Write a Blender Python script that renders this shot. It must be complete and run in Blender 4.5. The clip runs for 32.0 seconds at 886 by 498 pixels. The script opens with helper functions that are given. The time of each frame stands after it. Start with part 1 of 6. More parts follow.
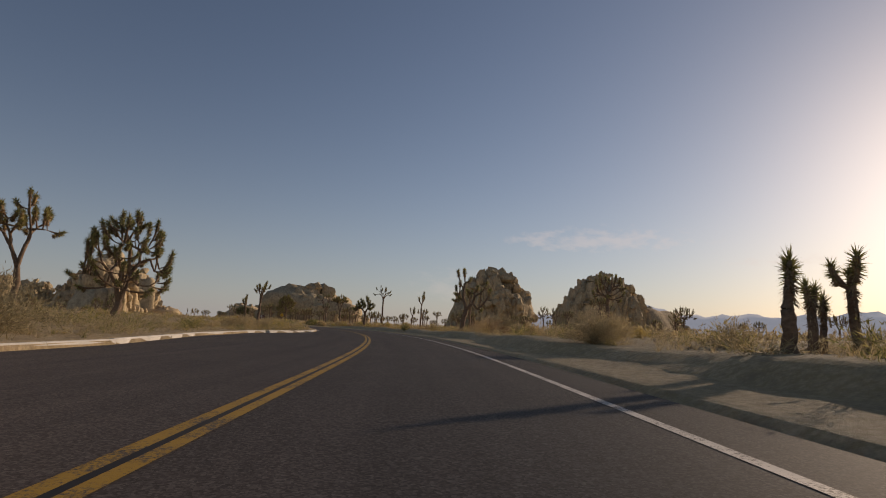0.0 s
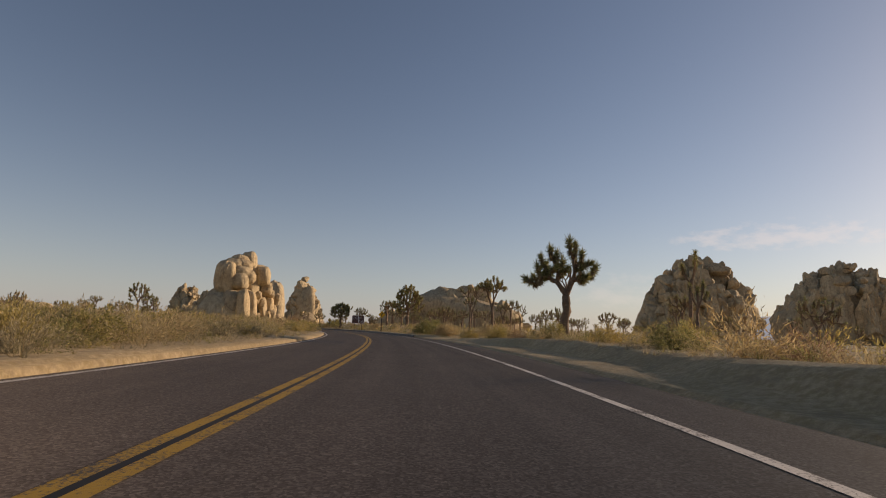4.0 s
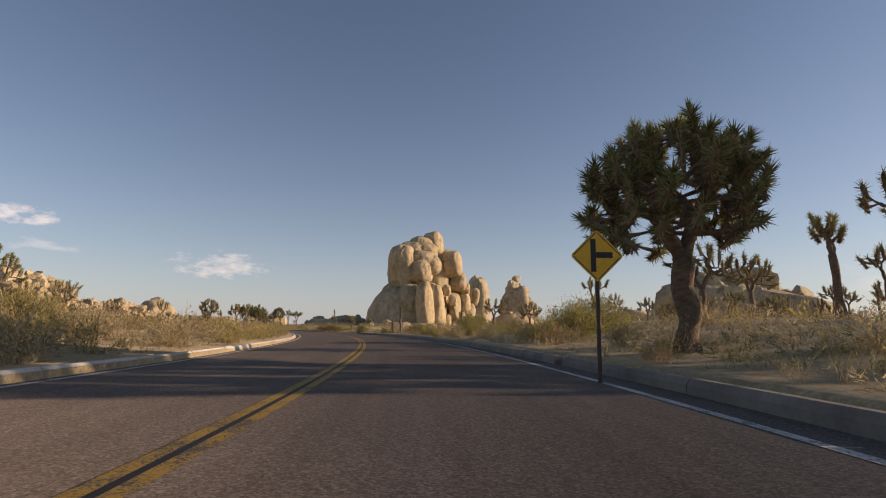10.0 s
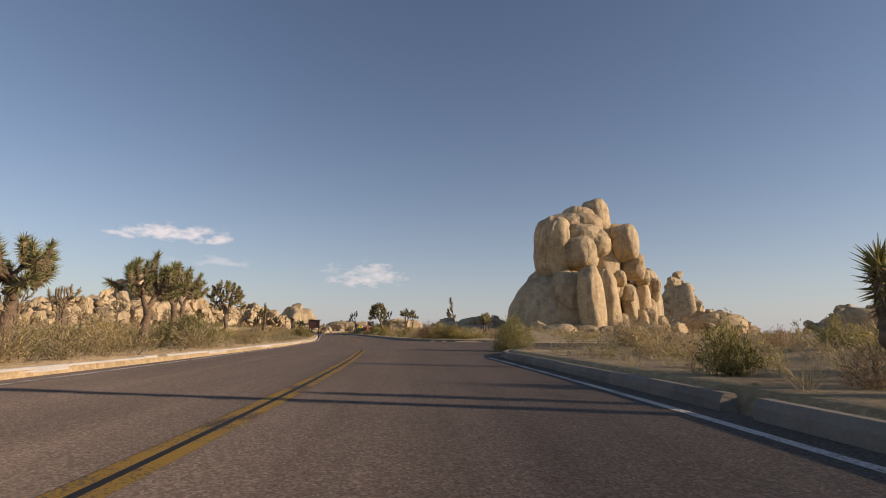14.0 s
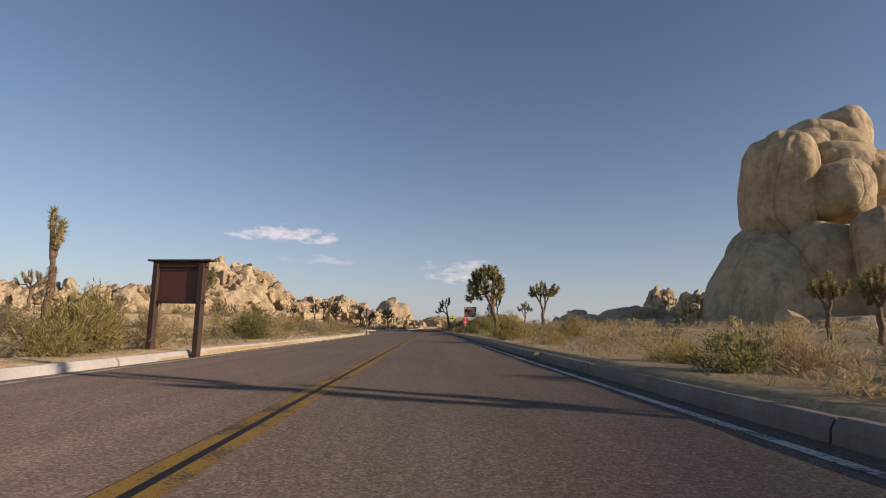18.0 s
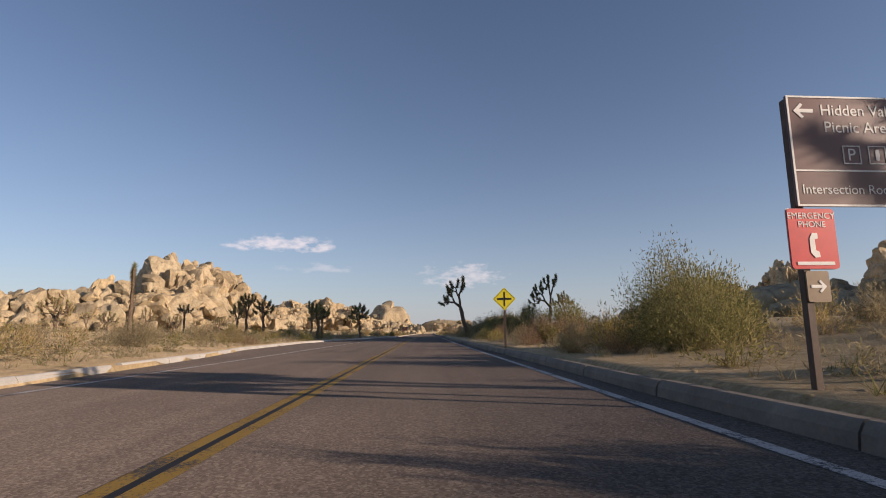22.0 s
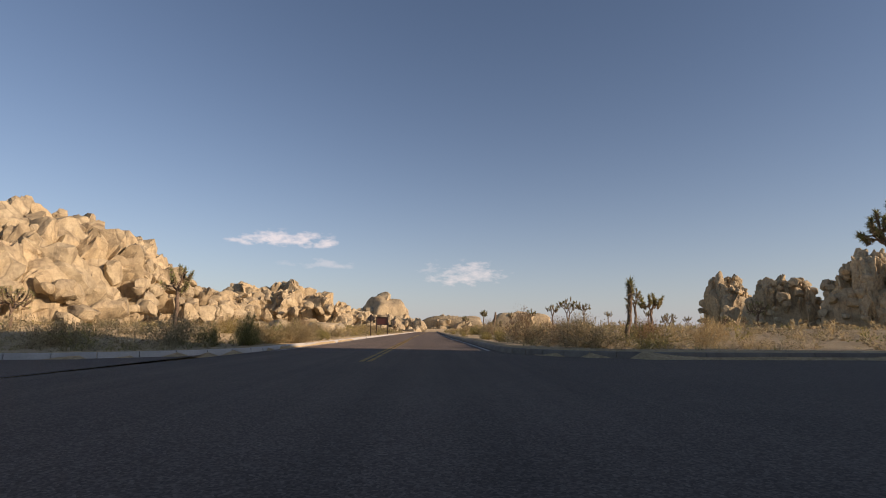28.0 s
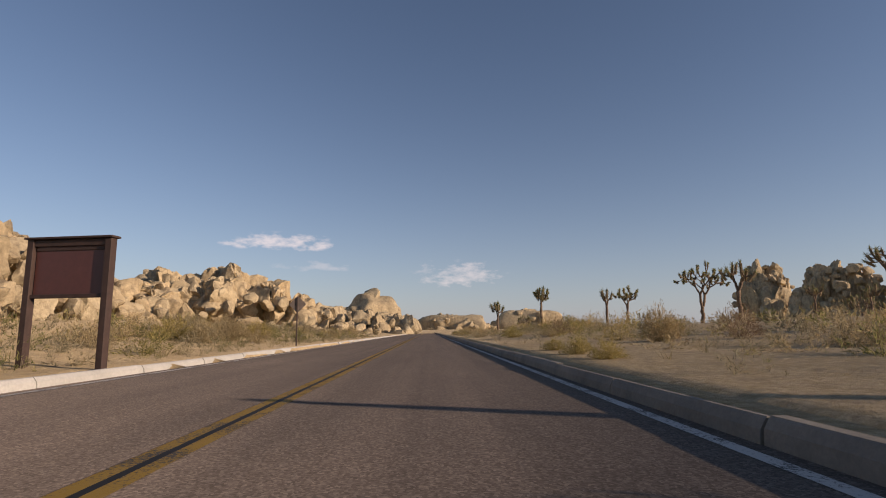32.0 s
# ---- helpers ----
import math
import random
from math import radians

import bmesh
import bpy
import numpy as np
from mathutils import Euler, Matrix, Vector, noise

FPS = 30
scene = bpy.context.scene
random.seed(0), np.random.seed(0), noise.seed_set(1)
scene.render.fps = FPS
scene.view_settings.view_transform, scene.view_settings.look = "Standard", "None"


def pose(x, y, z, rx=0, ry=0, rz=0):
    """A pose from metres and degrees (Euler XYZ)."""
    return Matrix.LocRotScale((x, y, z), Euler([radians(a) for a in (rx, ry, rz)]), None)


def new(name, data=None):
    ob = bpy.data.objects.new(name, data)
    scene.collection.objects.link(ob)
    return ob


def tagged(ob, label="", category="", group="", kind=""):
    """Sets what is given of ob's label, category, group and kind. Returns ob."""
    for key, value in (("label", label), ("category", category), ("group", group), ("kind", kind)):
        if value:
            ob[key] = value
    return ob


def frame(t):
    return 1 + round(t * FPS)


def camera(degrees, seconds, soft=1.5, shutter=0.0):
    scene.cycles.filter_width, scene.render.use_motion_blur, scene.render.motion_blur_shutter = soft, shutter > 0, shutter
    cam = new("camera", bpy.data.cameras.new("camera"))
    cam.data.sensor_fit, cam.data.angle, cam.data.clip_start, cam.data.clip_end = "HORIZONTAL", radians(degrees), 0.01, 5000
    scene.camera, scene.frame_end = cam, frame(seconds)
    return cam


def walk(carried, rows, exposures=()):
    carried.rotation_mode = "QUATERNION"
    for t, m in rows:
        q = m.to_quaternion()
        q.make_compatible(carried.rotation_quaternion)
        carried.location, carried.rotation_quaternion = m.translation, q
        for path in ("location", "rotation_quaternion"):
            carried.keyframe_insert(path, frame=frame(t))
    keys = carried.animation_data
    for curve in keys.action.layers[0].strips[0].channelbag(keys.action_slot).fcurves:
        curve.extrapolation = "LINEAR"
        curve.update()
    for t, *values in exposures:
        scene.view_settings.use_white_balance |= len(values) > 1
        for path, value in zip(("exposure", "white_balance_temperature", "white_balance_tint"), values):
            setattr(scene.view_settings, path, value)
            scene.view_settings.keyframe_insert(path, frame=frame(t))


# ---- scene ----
cam = camera(78.9, 32.0, 1.05)
PATH = [
    (0.0, pose(-0.00, 0.00, 0.750, 98.36, -2.13, -18.67)),
    (0.5, pose(2.69, 9.47, 0.749, 98.43, -1.93, -16.84)),
    (1.0, pose(5.04, 19.03, 0.750, 98.49, -2.05, -14.80)),
    (1.5, pose(7.05, 28.64, 0.751, 98.68, -2.02, -12.80)),
    (2.0, pose(8.72, 38.22, 0.748, 98.50, -1.75, -10.59)),
    (2.5, pose(9.98, 47.85, 0.750, 98.43, -1.57, -8.26)),
    (3.0, pose(10.85, 57.47, 0.750, 98.56, -1.68, -6.03)),
    (3.5, pose(11.36, 67.06, 0.750, 98.56, -1.86, -3.96)),
    (4.0, pose(11.53, 76.60, 0.750, 98.56, -2.11, -2.09)),
    (4.5, pose(11.39, 86.11, 0.751, 98.52, -2.44, -0.37)),
    (5.0, pose(10.95, 95.56, 0.752, 98.95, -2.63, 1.34)),
    (5.5, pose(10.21, 104.91, 0.753, 98.64, -2.54, 3.23)),
    (6.0, pose(9.17, 114.01, 0.754, 98.42, -2.32, 5.10)),
    (6.5, pose(7.89, 122.72, 0.758, 98.28, -2.02, 6.97)),
    (7.0, pose(6.43, 131.17, 0.752, 98.28, -1.62, 8.75)),
    (7.5, pose(4.74, 139.36, 0.752, 98.36, -1.52, 10.52)),
    (8.0, pose(2.92, 147.11, 0.753, 98.44, -1.37, 12.17)),
    (8.5, pose(0.91, 154.63, 0.745, 98.46, -1.14, 14.06)),
    (9.0, pose(-1.27, 161.83, 0.747, 98.39, -0.76, 16.10)),
    (9.5, pose(-3.66, 168.74, 0.750, 98.46, -0.78, 18.33)),
    (10.0, pose(-6.15, 175.25, 0.745, 98.46, -0.63, 20.52)),
    (10.5, pose(-8.86, 181.56, 0.750, 98.39, -0.82, 22.41)),
    (11.0, pose(-11.75, 187.74, 0.749, 98.56, -0.92, 24.05)),
    (11.5, pose(-14.86, 193.91, 0.747, 98.47, -0.99, 25.72)),
    (12.0, pose(-18.20, 200.08, 0.748, 98.39, -0.96, 27.56)),
    (12.5, pose(-21.78, 206.20, 0.752, 98.61, -0.83, 29.35)),
    (13.0, pose(-25.56, 212.23, 0.755, 98.71, -0.58, 31.17)),
    (13.5, pose(-29.55, 218.14, 0.754, 98.98, -0.43, 33.16)),
    (14.0, pose(-33.79, 223.99, 0.751, 98.85, -0.49, 34.92)),
    (14.5, pose(-38.22, 229.73, 0.751, 98.90, -0.52, 36.72)),
    (15.0, pose(-42.82, 235.32, 0.750, 98.55, -0.56, 38.46)),
    (15.5, pose(-47.53, 240.74, 0.750, 98.55, -0.63, 39.92)),
    (16.0, pose(-52.29, 245.95, 0.750, 98.56, -0.72, 41.12)),
    (16.5, pose(-57.03, 250.94, 0.748, 98.70, -0.85, 42.30)),
    (17.0, pose(-61.72, 255.63, 0.751, 98.24, -1.30, 43.90)),
    (17.5, pose(-66.34, 260.05, 0.748, 98.43, -1.14, 44.93)),
    (18.0, pose(-70.88, 264.29, 0.751, 98.35, -1.13, 45.27)),
    (18.5, pose(-75.38, 268.51, 0.750, 98.33, -0.93, 45.26)),
    (19.0, pose(-79.87, 272.73, 0.750, 98.53, -0.73, 45.06)),
    (19.5, pose(-84.35, 276.99, 0.752, 98.59, -0.48, 44.99)),
    (20.0, pose(-88.78, 281.22, 0.745, 98.56, 0.04, 44.96)),
    (20.5, pose(-93.10, 285.35, 0.746, 98.45, 0.19, 44.89)),
    (21.0, pose(-97.49, 289.52, 0.751, 98.80, 0.44, 45.06)),
    (21.5, pose(-102.24, 293.97, 0.747, 98.70, 0.75, 45.22)),
    (22.0, pose(-107.10, 298.51, 0.752, 98.81, 0.74, 45.24)),
    (22.5, pose(-111.99, 303.08, 0.752, 98.74, 0.51, 45.12)),
    (23.0, pose(-116.92, 307.70, 0.754, 98.66, 0.31, 45.06)),
    (23.5, pose(-121.80, 312.30, 0.756, 98.73, 0.15, 44.92)),
    (24.0, pose(-126.69, 316.91, 0.759, 98.79, -0.01, 44.93)),
    (24.5, pose(-131.64, 321.56, 0.756, 98.84, 0.14, 45.04)),
    (25.0, pose(-136.62, 326.23, 0.747, 98.60, 0.36, 45.31)),
    (25.5, pose(-141.64, 330.93, 0.732, 98.49, 0.31, 45.52)),
    (26.0, pose(-146.94, 335.84, 0.750, 98.55, 0.16, 45.52)),
    (26.5, pose(-152.47, 340.97, 0.750, 98.55, 0.02, 45.48)),
    (27.0, pose(-158.19, 346.27, 0.750, 98.55, -0.13, 45.46)),
    (27.5, pose(-164.07, 351.73, 0.750, 98.48, -0.27, 45.45)),
    (28.0, pose(-170.07, 357.29, 0.750, 98.57, -0.25, 45.39)),
    (28.5, pose(-176.14, 362.93, 0.751, 98.58, -0.23, 45.30)),
    (29.0, pose(-182.23, 368.61, 0.751, 98.68, 0.21, 45.26)),
    (29.5, pose(-188.27, 374.26, 0.748, 98.55, 0.63, 45.14)),
    (30.0, pose(-194.18, 379.78, 0.735, 98.42, 0.19, 45.04)),
    (30.5, pose(-199.89, 385.14, 0.746, 98.52, 0.42, 45.02)),
    (31.0, pose(-205.71, 390.63, 0.744, 98.50, 0.30, 45.01)),
    (31.5, pose(-211.64, 396.29, 0.740, 98.43, 0.42, 44.95)),
    (32.0, pose(-217.54, 401.87, 0.750, 98.67, 0.59, 44.96)),
]
walk(cam, PATH, [(0.0, -0.32, 7500, 20), (3.0, -0.06, 7700, 20), (5.0, 0.10, 7750, 20), (8.0, 0.22, 7350, 20), (12.0, 0.28, 7250, 20), (17.0, 0.18, 6850, 20), (22.0, 0.22, 6650, 20), (26.0, 0.18, 6500, 20), (29.0, 0.27, 7150, 20), (32.0, 0.08, 6800, 20)])

# ---- light ----
SUN_EL, SUN_AZ = radians(15.0), radians(23.2)          # height, and turn from +x towards +y
sun_dir = Vector((math.cos(SUN_EL) * math.cos(SUN_AZ), math.cos(SUN_EL) * math.sin(SUN_AZ), math.sin(SUN_EL)))
sun = new("sun", bpy.data.lights.new("sun", "SUN"))
sun.data.energy, sun.data.angle, sun.data.color = 4.45, radians(0.6), (1.0, 0.84, 0.64)
sun.rotation_euler = (-sun_dir).to_track_quat("-Z", "Y").to_euler()
world = bpy.data.worlds.new("desert_sky")
scene.world = world
world.use_nodes = True
wn, wl = world.node_tree.nodes, world.node_tree.links
sky = wn.new("ShaderNodeTexSky")
sky.sky_type, sky.sun_disc = "NISHITA", False
sky.sun_elevation, sky.sun_rotation = SUN_EL, math.pi / 2 - SUN_AZ
sky.altitude, sky.air_density, sky.dust_density, sky.ozone_density = 1200, 1.0, 1.2, 1.8


def calc(op, a, b=None, c=None):
    m = wn.new("ShaderNodeMath")
    m.operation = op
    for sock, v in zip(m.inputs, (a, b, c)):
        if v is None:
            continue
        if isinstance(v, (int, float)):
            sock.default_value = v
        else:
            wl.new(v, sock)
    return m.outputs[0]


# a few low clouds and faint wisps in the sky: turn left of +y, height, half width, half height (degrees), strength
way = wn.new("ShaderNodeTexCoord").outputs["Generated"]
axes = wn.new("ShaderNodeSeparateXYZ")
wl.new(way, axes.inputs[0])
turn = calc("ARCTAN2", calc("MULTIPLY", axes.outputs[0], -1.0), axes.outputs[1])
lift = calc("ARCSINE", axes.outputs[2])
puffs = wn.new("ShaderNodeTexNoise")
puffs.inputs["Scale"].default_value, puffs.inputs["Detail"].default_value, puffs.inputs["Roughness"].default_value = 26, 7, 0.62
squeeze = wn.new("ShaderNodeMapping")
squeeze.inputs["Scale"].default_value = (1, 1, 2.4)
wl.new(way, squeeze.inputs[0])
wl.new(squeeze.outputs[0], puffs.inputs["Vector"])
cover = None
for az, el, wide, high, strong in ((61.8, 8.9, 5.6, 1.15, 1.0), (58.5, 6.6, 4.0, 0.7, 0.35), (43.0, 5.5, 4.6, 1.8, 0.75), (46.8, 6.3, 1.6, 1.2, 0.4), (-35.0, 9.2, 10.0, 1.7, 0.42), (-52.0, 7.0, 5.0, 0.8, 0.4), (-20.0, 4.0, 5.0, 2.4, 0.2)):
    u = calc("DIVIDE", calc("SUBTRACT", turn, radians(az)), radians(wide))
    w = calc("DIVIDE", calc("SUBTRACT", lift, radians(el)), radians(high))
    w = calc("MULTIPLY", w, calc("ADD", 1.0, calc("MULTIPLY", calc("LESS_THAN", w, 0.0), 0.9)))
    near_c = calc("SUBTRACT", 1.0, calc("SQRT", calc("ADD", calc("MULTIPLY", u, u), calc("MULTIPLY", w, w))))
    thick = calc("ADD", near_c, calc("MULTIPLY", calc("SUBTRACT", puffs.outputs["Fac"], 0.52), 4.2))
    one = calc("MULTIPLY", calc("MULTIPLY", calc("SMOOTH_MIN", calc("MAXIMUM", thick, 0.0), 1.0, 0.6), strong), calc("GREATER_THAN", near_c, -1.2))
    one = calc("MULTIPLY", one, calc("MINIMUM", calc("MAXIMUM", calc("MULTIPLY", calc("ADD", near_c, 0.25), 3.0), 0.0), 1.0))
    cover = one if cover is None else calc("MAXIMUM", cover, one)
cloud = wn.new("ShaderNodeMix")
cloud.data_type = "RGBA"
cloud.inputs[7].default_value = (8.8, 8.1, 7.8, 1)
wl.new(calc("MINIMUM", calc("MULTIPLY", cover, 0.7), 0.72), cloud.inputs[0])
haze = wn.new("ShaderNodeMix")                          # paler air towards the horizon
haze.data_type = "RGBA"
haze.inputs[7].default_value = (3.6, 4.1, 5.0, 1)
wl.new(calc("MULTIPLY", calc("POWER", 2.718, calc("DIVIDE", calc("MAXIMUM", lift, 0.0), -radians(7.0))), 0.72), haze.inputs[0])
wl.new(sky.outputs[0], haze.inputs[6])
wl.new(haze.outputs[2], cloud.inputs[6])
wl.new(cloud.outputs[2], wn["Background"].inputs[0])
wn["Background"].inputs[1].default_value = 0.098


# ---- materials ----
def material(name, rough=0.9, metal=0.0):
    m = bpy.data.materials.new(name)
    m.use_nodes = True
    b = m.node_tree.nodes["Principled BSDF"]
    b.inputs["Roughness"].default_value, b.inputs["Metallic"].default_value = rough, metal
    b.inputs["Specular IOR Level"].default_value = 0.25
    return m, m.node_tree.nodes, m.node_tree.links, b


def noise_of(n, l, scale, detail=6.0, rough=0.6, vec=None, stretch=None):
    t = n.new("ShaderNodeTexNoise")
    t.inputs["Scale"].default_value, t.inputs["Detail"].default_value, t.inputs["Roughness"].default_value = scale, detail, rough
    if vec is not None:
        if stretch:
            mp = n.new("ShaderNodeMapping")
            mp.inputs["Scale"].default_value = stretch
            l.new(vec, mp.inputs[0])
            vec = mp.outputs[0]
        l.new(vec, t.inputs["Vector"])
    return t.outputs["Fac"]


def ramp(n, l, fac, stops):
    r = n.new("ShaderNodeValToRGB")
    while len(r.color_ramp.elements) < len(stops):
        r.color_ramp.elements.new(0.5)
    for e, (p, c) in zip(r.color_ramp.elements, stops):
        e.position, e.color = p, (*c, 1)
    l.new(fac, r.inputs[0])
    return r.outputs[0]


def mix(n, l, fac, a, b, mode="MIX"):
    m = n.new("ShaderNodeMix")
    m.data_type, m.blend_type = "RGBA", mode
    for sock, v in ((m.inputs[0], fac), (m.inputs[6], a), (m.inputs[7], b)):
        if isinstance(v, (int, float)):
            sock.default_value = v
        elif isinstance(v, tuple):
            sock.default_value = (*v, 1)
        else:
            l.new(v, sock)
    return m.outputs[2]


def bump(n, l, b, height, strength, dist):
    u = n.new("ShaderNodeBump")
    u.inputs["Strength"].default_value, u.inputs["Distance"].default_value = strength, dist
    l.new(height, u.inputs["Height"])
    l.new(u.outputs[0], b.inputs["Normal"])


def position(n):
    return n.new("ShaderNodeNewGeometry").outputs["Position"]


def rock_material(name, light, mid, dark):
    m, n, l, b = material(name, 0.92)
    p = position(n)
    big = noise_of(n, l, 0.16, 5, 0.6, p)
    fine = noise_of(n, l, 1.6, 8, 0.7, p)
    streak = noise_of(n, l, 0.6, 5, 0.6, p, (1, 1, 0.16))
    c = ramp(n, l, big, [(0.3, mid), (0.62, light)])
    c = mix(n, l, ramp(n, l, streak, [(0.52, (0, 0, 0)), (0.72, (0.75, 0.75, 0.75))]), c, dark)
    c = mix(n, l, 0.55, c, ramp(n, l, fine, [(0.25, (0.35, 0.35, 0.35)), (0.6, (0.62, 0.62, 0.62))]), "OVERLAY")
    mottle = noise_of(n, l, 0.55, 8, 0.72, p)
    c = mix(n, l, 0.75, c, ramp(n, l, mottle, [(0.36, (0.34, 0.335, 0.33)), (0.5, (0.5, 0.5, 0.5)), (0.64, (0.60, 0.60, 0.60))]), "OVERLAY")
    oi = n.new("ShaderNodeObjectInfo")
    tint = ramp(n, l, oi.outputs["Random"], [(0.0, (0.42, 0.40, 0.38)), (0.5, (0.5, 0.5, 0.5)), (1.0, (0.57, 0.53, 0.48))])
    c = mix(n, l, 0.7, c, tint, "OVERLAY")
    seam = noise_of(n, l, 0.06, 1.5, 0.4, p, (1, 1, 0.55))            # a few long dark seams
    off = n.new("ShaderNodeMath")
    off.operation = "SUBTRACT"
    off.inputs[1].default_value = 0.5
    l.new(seam, off.inputs[0])
    gap = n.new("ShaderNodeMath")
    gap.operation = "ABSOLUTE"
    l.new(off.outputs[0], gap.inputs[0])
    edge = ramp(n, l, gap.outputs[0], [(0.0, (0, 0, 0)), (0.012, (1, 1, 1))])
    h = mix(n, l, 0.5, fine, noise_of(n, l, 0.5, 6, 0.6, p))
    h = mix(n, l, 0.3, h, edge, "MULTIPLY")
    l.new(mix(n, l, ramp(n, l, gap.outputs[0], [(0.0, (0.45, 0.45, 0.45)), (0.006, (0, 0, 0))]), c, (0.10, 0.075, 0.052)), b.inputs["Base Color"])
    bump(n, l, b, h, 0.9, 0.6)
    return m


ROCK = rock_material("monzogranite", (0.475, 0.385, 0.25), (0.355, 0.283, 0.18), (0.19, 0.145, 0.098))


def asphalt():
    m, n, l, b = material("worn_asphalt", 0.8)
    p = position(n)
    uv = n.new("ShaderNodeUVMap").outputs[0]                # metres across, metres along
    chips = n.new("ShaderNodeTexVoronoi")
    chips.inputs["Scale"].default_value = 62
    l.new(p, chips.inputs["Vector"])
    lone = n.new("ShaderNodeSeparateColor")
    l.new(chips.outputs["Color"], lone.inputs[0])
    grain = mix(n, l, 0.42, lone.outputs[0], noise_of(n, l, 24, 4, 0.7, p))
    c = ramp(n, l, grain, [(0.2, (0.074, 0.060, 0.052)), (0.5, (0.114, 0.092, 0.079)), (0.72, (0.156, 0.128, 0.110)), (0.85, (0.21, 0.176, 0.152))])
    streak = noise_of(n, l, 1.0, 5, 0.6, uv, (1.7, 0.035, 1))
    c = mix(n, l, 0.8, c, ramp(n, l, streak, [(0.32, (0.40, 0.40, 0.40)), (0.68, (0.585, 0.575, 0.565))]), "OVERLAY")
    patch = noise_of(n, l, 0.30, 6, 0.65, p)
    c = mix(n, l, 0.7, c, ramp(n, l, patch, [(0.3, (0.42, 0.42, 0.42)), (0.7, (0.57, 0.56, 0.55))]), "OVERLAY")
    l.new(c, b.inputs["Base Color"])
    b.inputs["Diffuse Roughness"].default_value, b.inputs["Specular IOR Level"].default_value = 1.0, 0.08
    bump(n, l, b, grain, 0.45, 0.010)
    return m


def paint(name, col):
    m, n, l, b = material(name, 0.7)
    p = position(n)
    grain = noise_of(n, l, 38, 4, 0.75, p)
    wear = noise_of(n, l, 1.3, 6, 0.7, p)
    f = mix(n, l, 0.5, grain, wear)
    k = ramp(n, l, f, [(0.42, (0.06, 0.052, 0.047)), (0.5, col)])
    l.new(k, b.inputs["Base Color"])
    bump(n, l, b, grain, 0.4, 0.008)
    return m


def sand():
    m, n, l, b = material("desert_sand", 0.95)
    p = position(n)
    big, fine = noise_of(n, l, 0.22, 6, 0.6, p), noise_of(n, l, 9, 7, 0.75, p)
    c = ramp(n, l, big, [(0.3, (0.42, 0.32, 0.19)), (0.65, (0.60, 0.47, 0.295))])
    c = mix(n, l, 0.8, c, ramp(n, l, fine, [(0.3, (0.27, 0.26, 0.25)), (0.7, (0.66, 0.65, 0.63))]), "OVERLAY")
    straw = ramp(n, l, noise_of(n, l, 6.5, 7, 0.75, p), [(0.46, (0, 0, 0)), (0.6, (0.75, 0.75, 0.75))])      # dry stalks and leaf litter
    c = mix(n, l, straw, c, (0.36, 0.265, 0.13))
    litter = ramp(n, l, noise_of(n, l, 1.6, 7, 0.75, p), [(0.52, (0, 0, 0)), (0.66, (0.75, 0.75, 0.75))])
    l.new(mix(n, l, litter, c, (0.31, 0.235, 0.145)), b.inputs["Base Color"])
    b.inputs["Diffuse Roughness"].default_value = 0.8
    fine = mix(n, l, 0.5, fine, noise_of(n, l, 2.4, 6, 0.7, p))
    bump(n, l, b, fine, 0.9, 0.12)
    return m


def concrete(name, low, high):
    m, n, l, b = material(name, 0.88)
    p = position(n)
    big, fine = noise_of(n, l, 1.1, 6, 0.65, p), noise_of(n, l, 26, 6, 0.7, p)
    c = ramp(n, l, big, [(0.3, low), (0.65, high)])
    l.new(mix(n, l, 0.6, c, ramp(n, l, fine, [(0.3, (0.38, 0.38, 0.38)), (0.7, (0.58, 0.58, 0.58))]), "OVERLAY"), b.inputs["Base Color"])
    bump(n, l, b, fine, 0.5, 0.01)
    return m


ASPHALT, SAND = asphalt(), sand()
# the right kerb gets a darker copy: its shade is put into the colour
CONCRETE, SHADED_CONCRETE = concrete("kerb_concrete", (0.40, 0.38, 0.345), (0.54, 0.515, 0.47)), concrete("shade_darkened_concrete", (0.15, 0.13, 0.11), (0.26, 0.23, 0.19))
YELLOW, WHITE = paint("yellow_road_paint", (0.34, 0.20, 0.028)), paint("white_road_paint", (0.52, 0.49, 0.45))
SEAL = material("black_joint_filler", 0.7)[0]
SEAL.node_tree.nodes["Principled BSDF"].inputs["Base Color"].default_value = (0.018, 0.015, 0.013, 1)


# ---- the road's line ----
ROAD = [(-17.8, -57.27), (-9.6, -28.47), (-1.41, 0.43), (3.68, 19.83), (7.24, 38.91), (9.41, 59.1), (10.02, 78.6), (9.24, 98.6), (7.21, 118.42),
        (3.62, 138.03), (-1.33, 157.12), (-8.07, 176.11), (-16.59, 194.11), (-26.51, 211.0), (-38.19, 227.15), (-51.05, 242.37), (-65.01, 256.79), (-79.27, 270.43),
        (-94.04, 284.36), (-108.46, 297.74), (-123.33, 311.46), (-137.84, 324.85), (-152.55, 338.65), (-167.07, 352.33), (-181.7, 366.11), (-196.33, 379.77), (-210.95, 393.36),
        (-240.05, 420.95), (-269.05, 448.45), (-312.55, 489.85), (-370.55, 544.95), (-421.25, 593.25)]
ROAD_START = 60.0                                   # metres of road before the first camera place


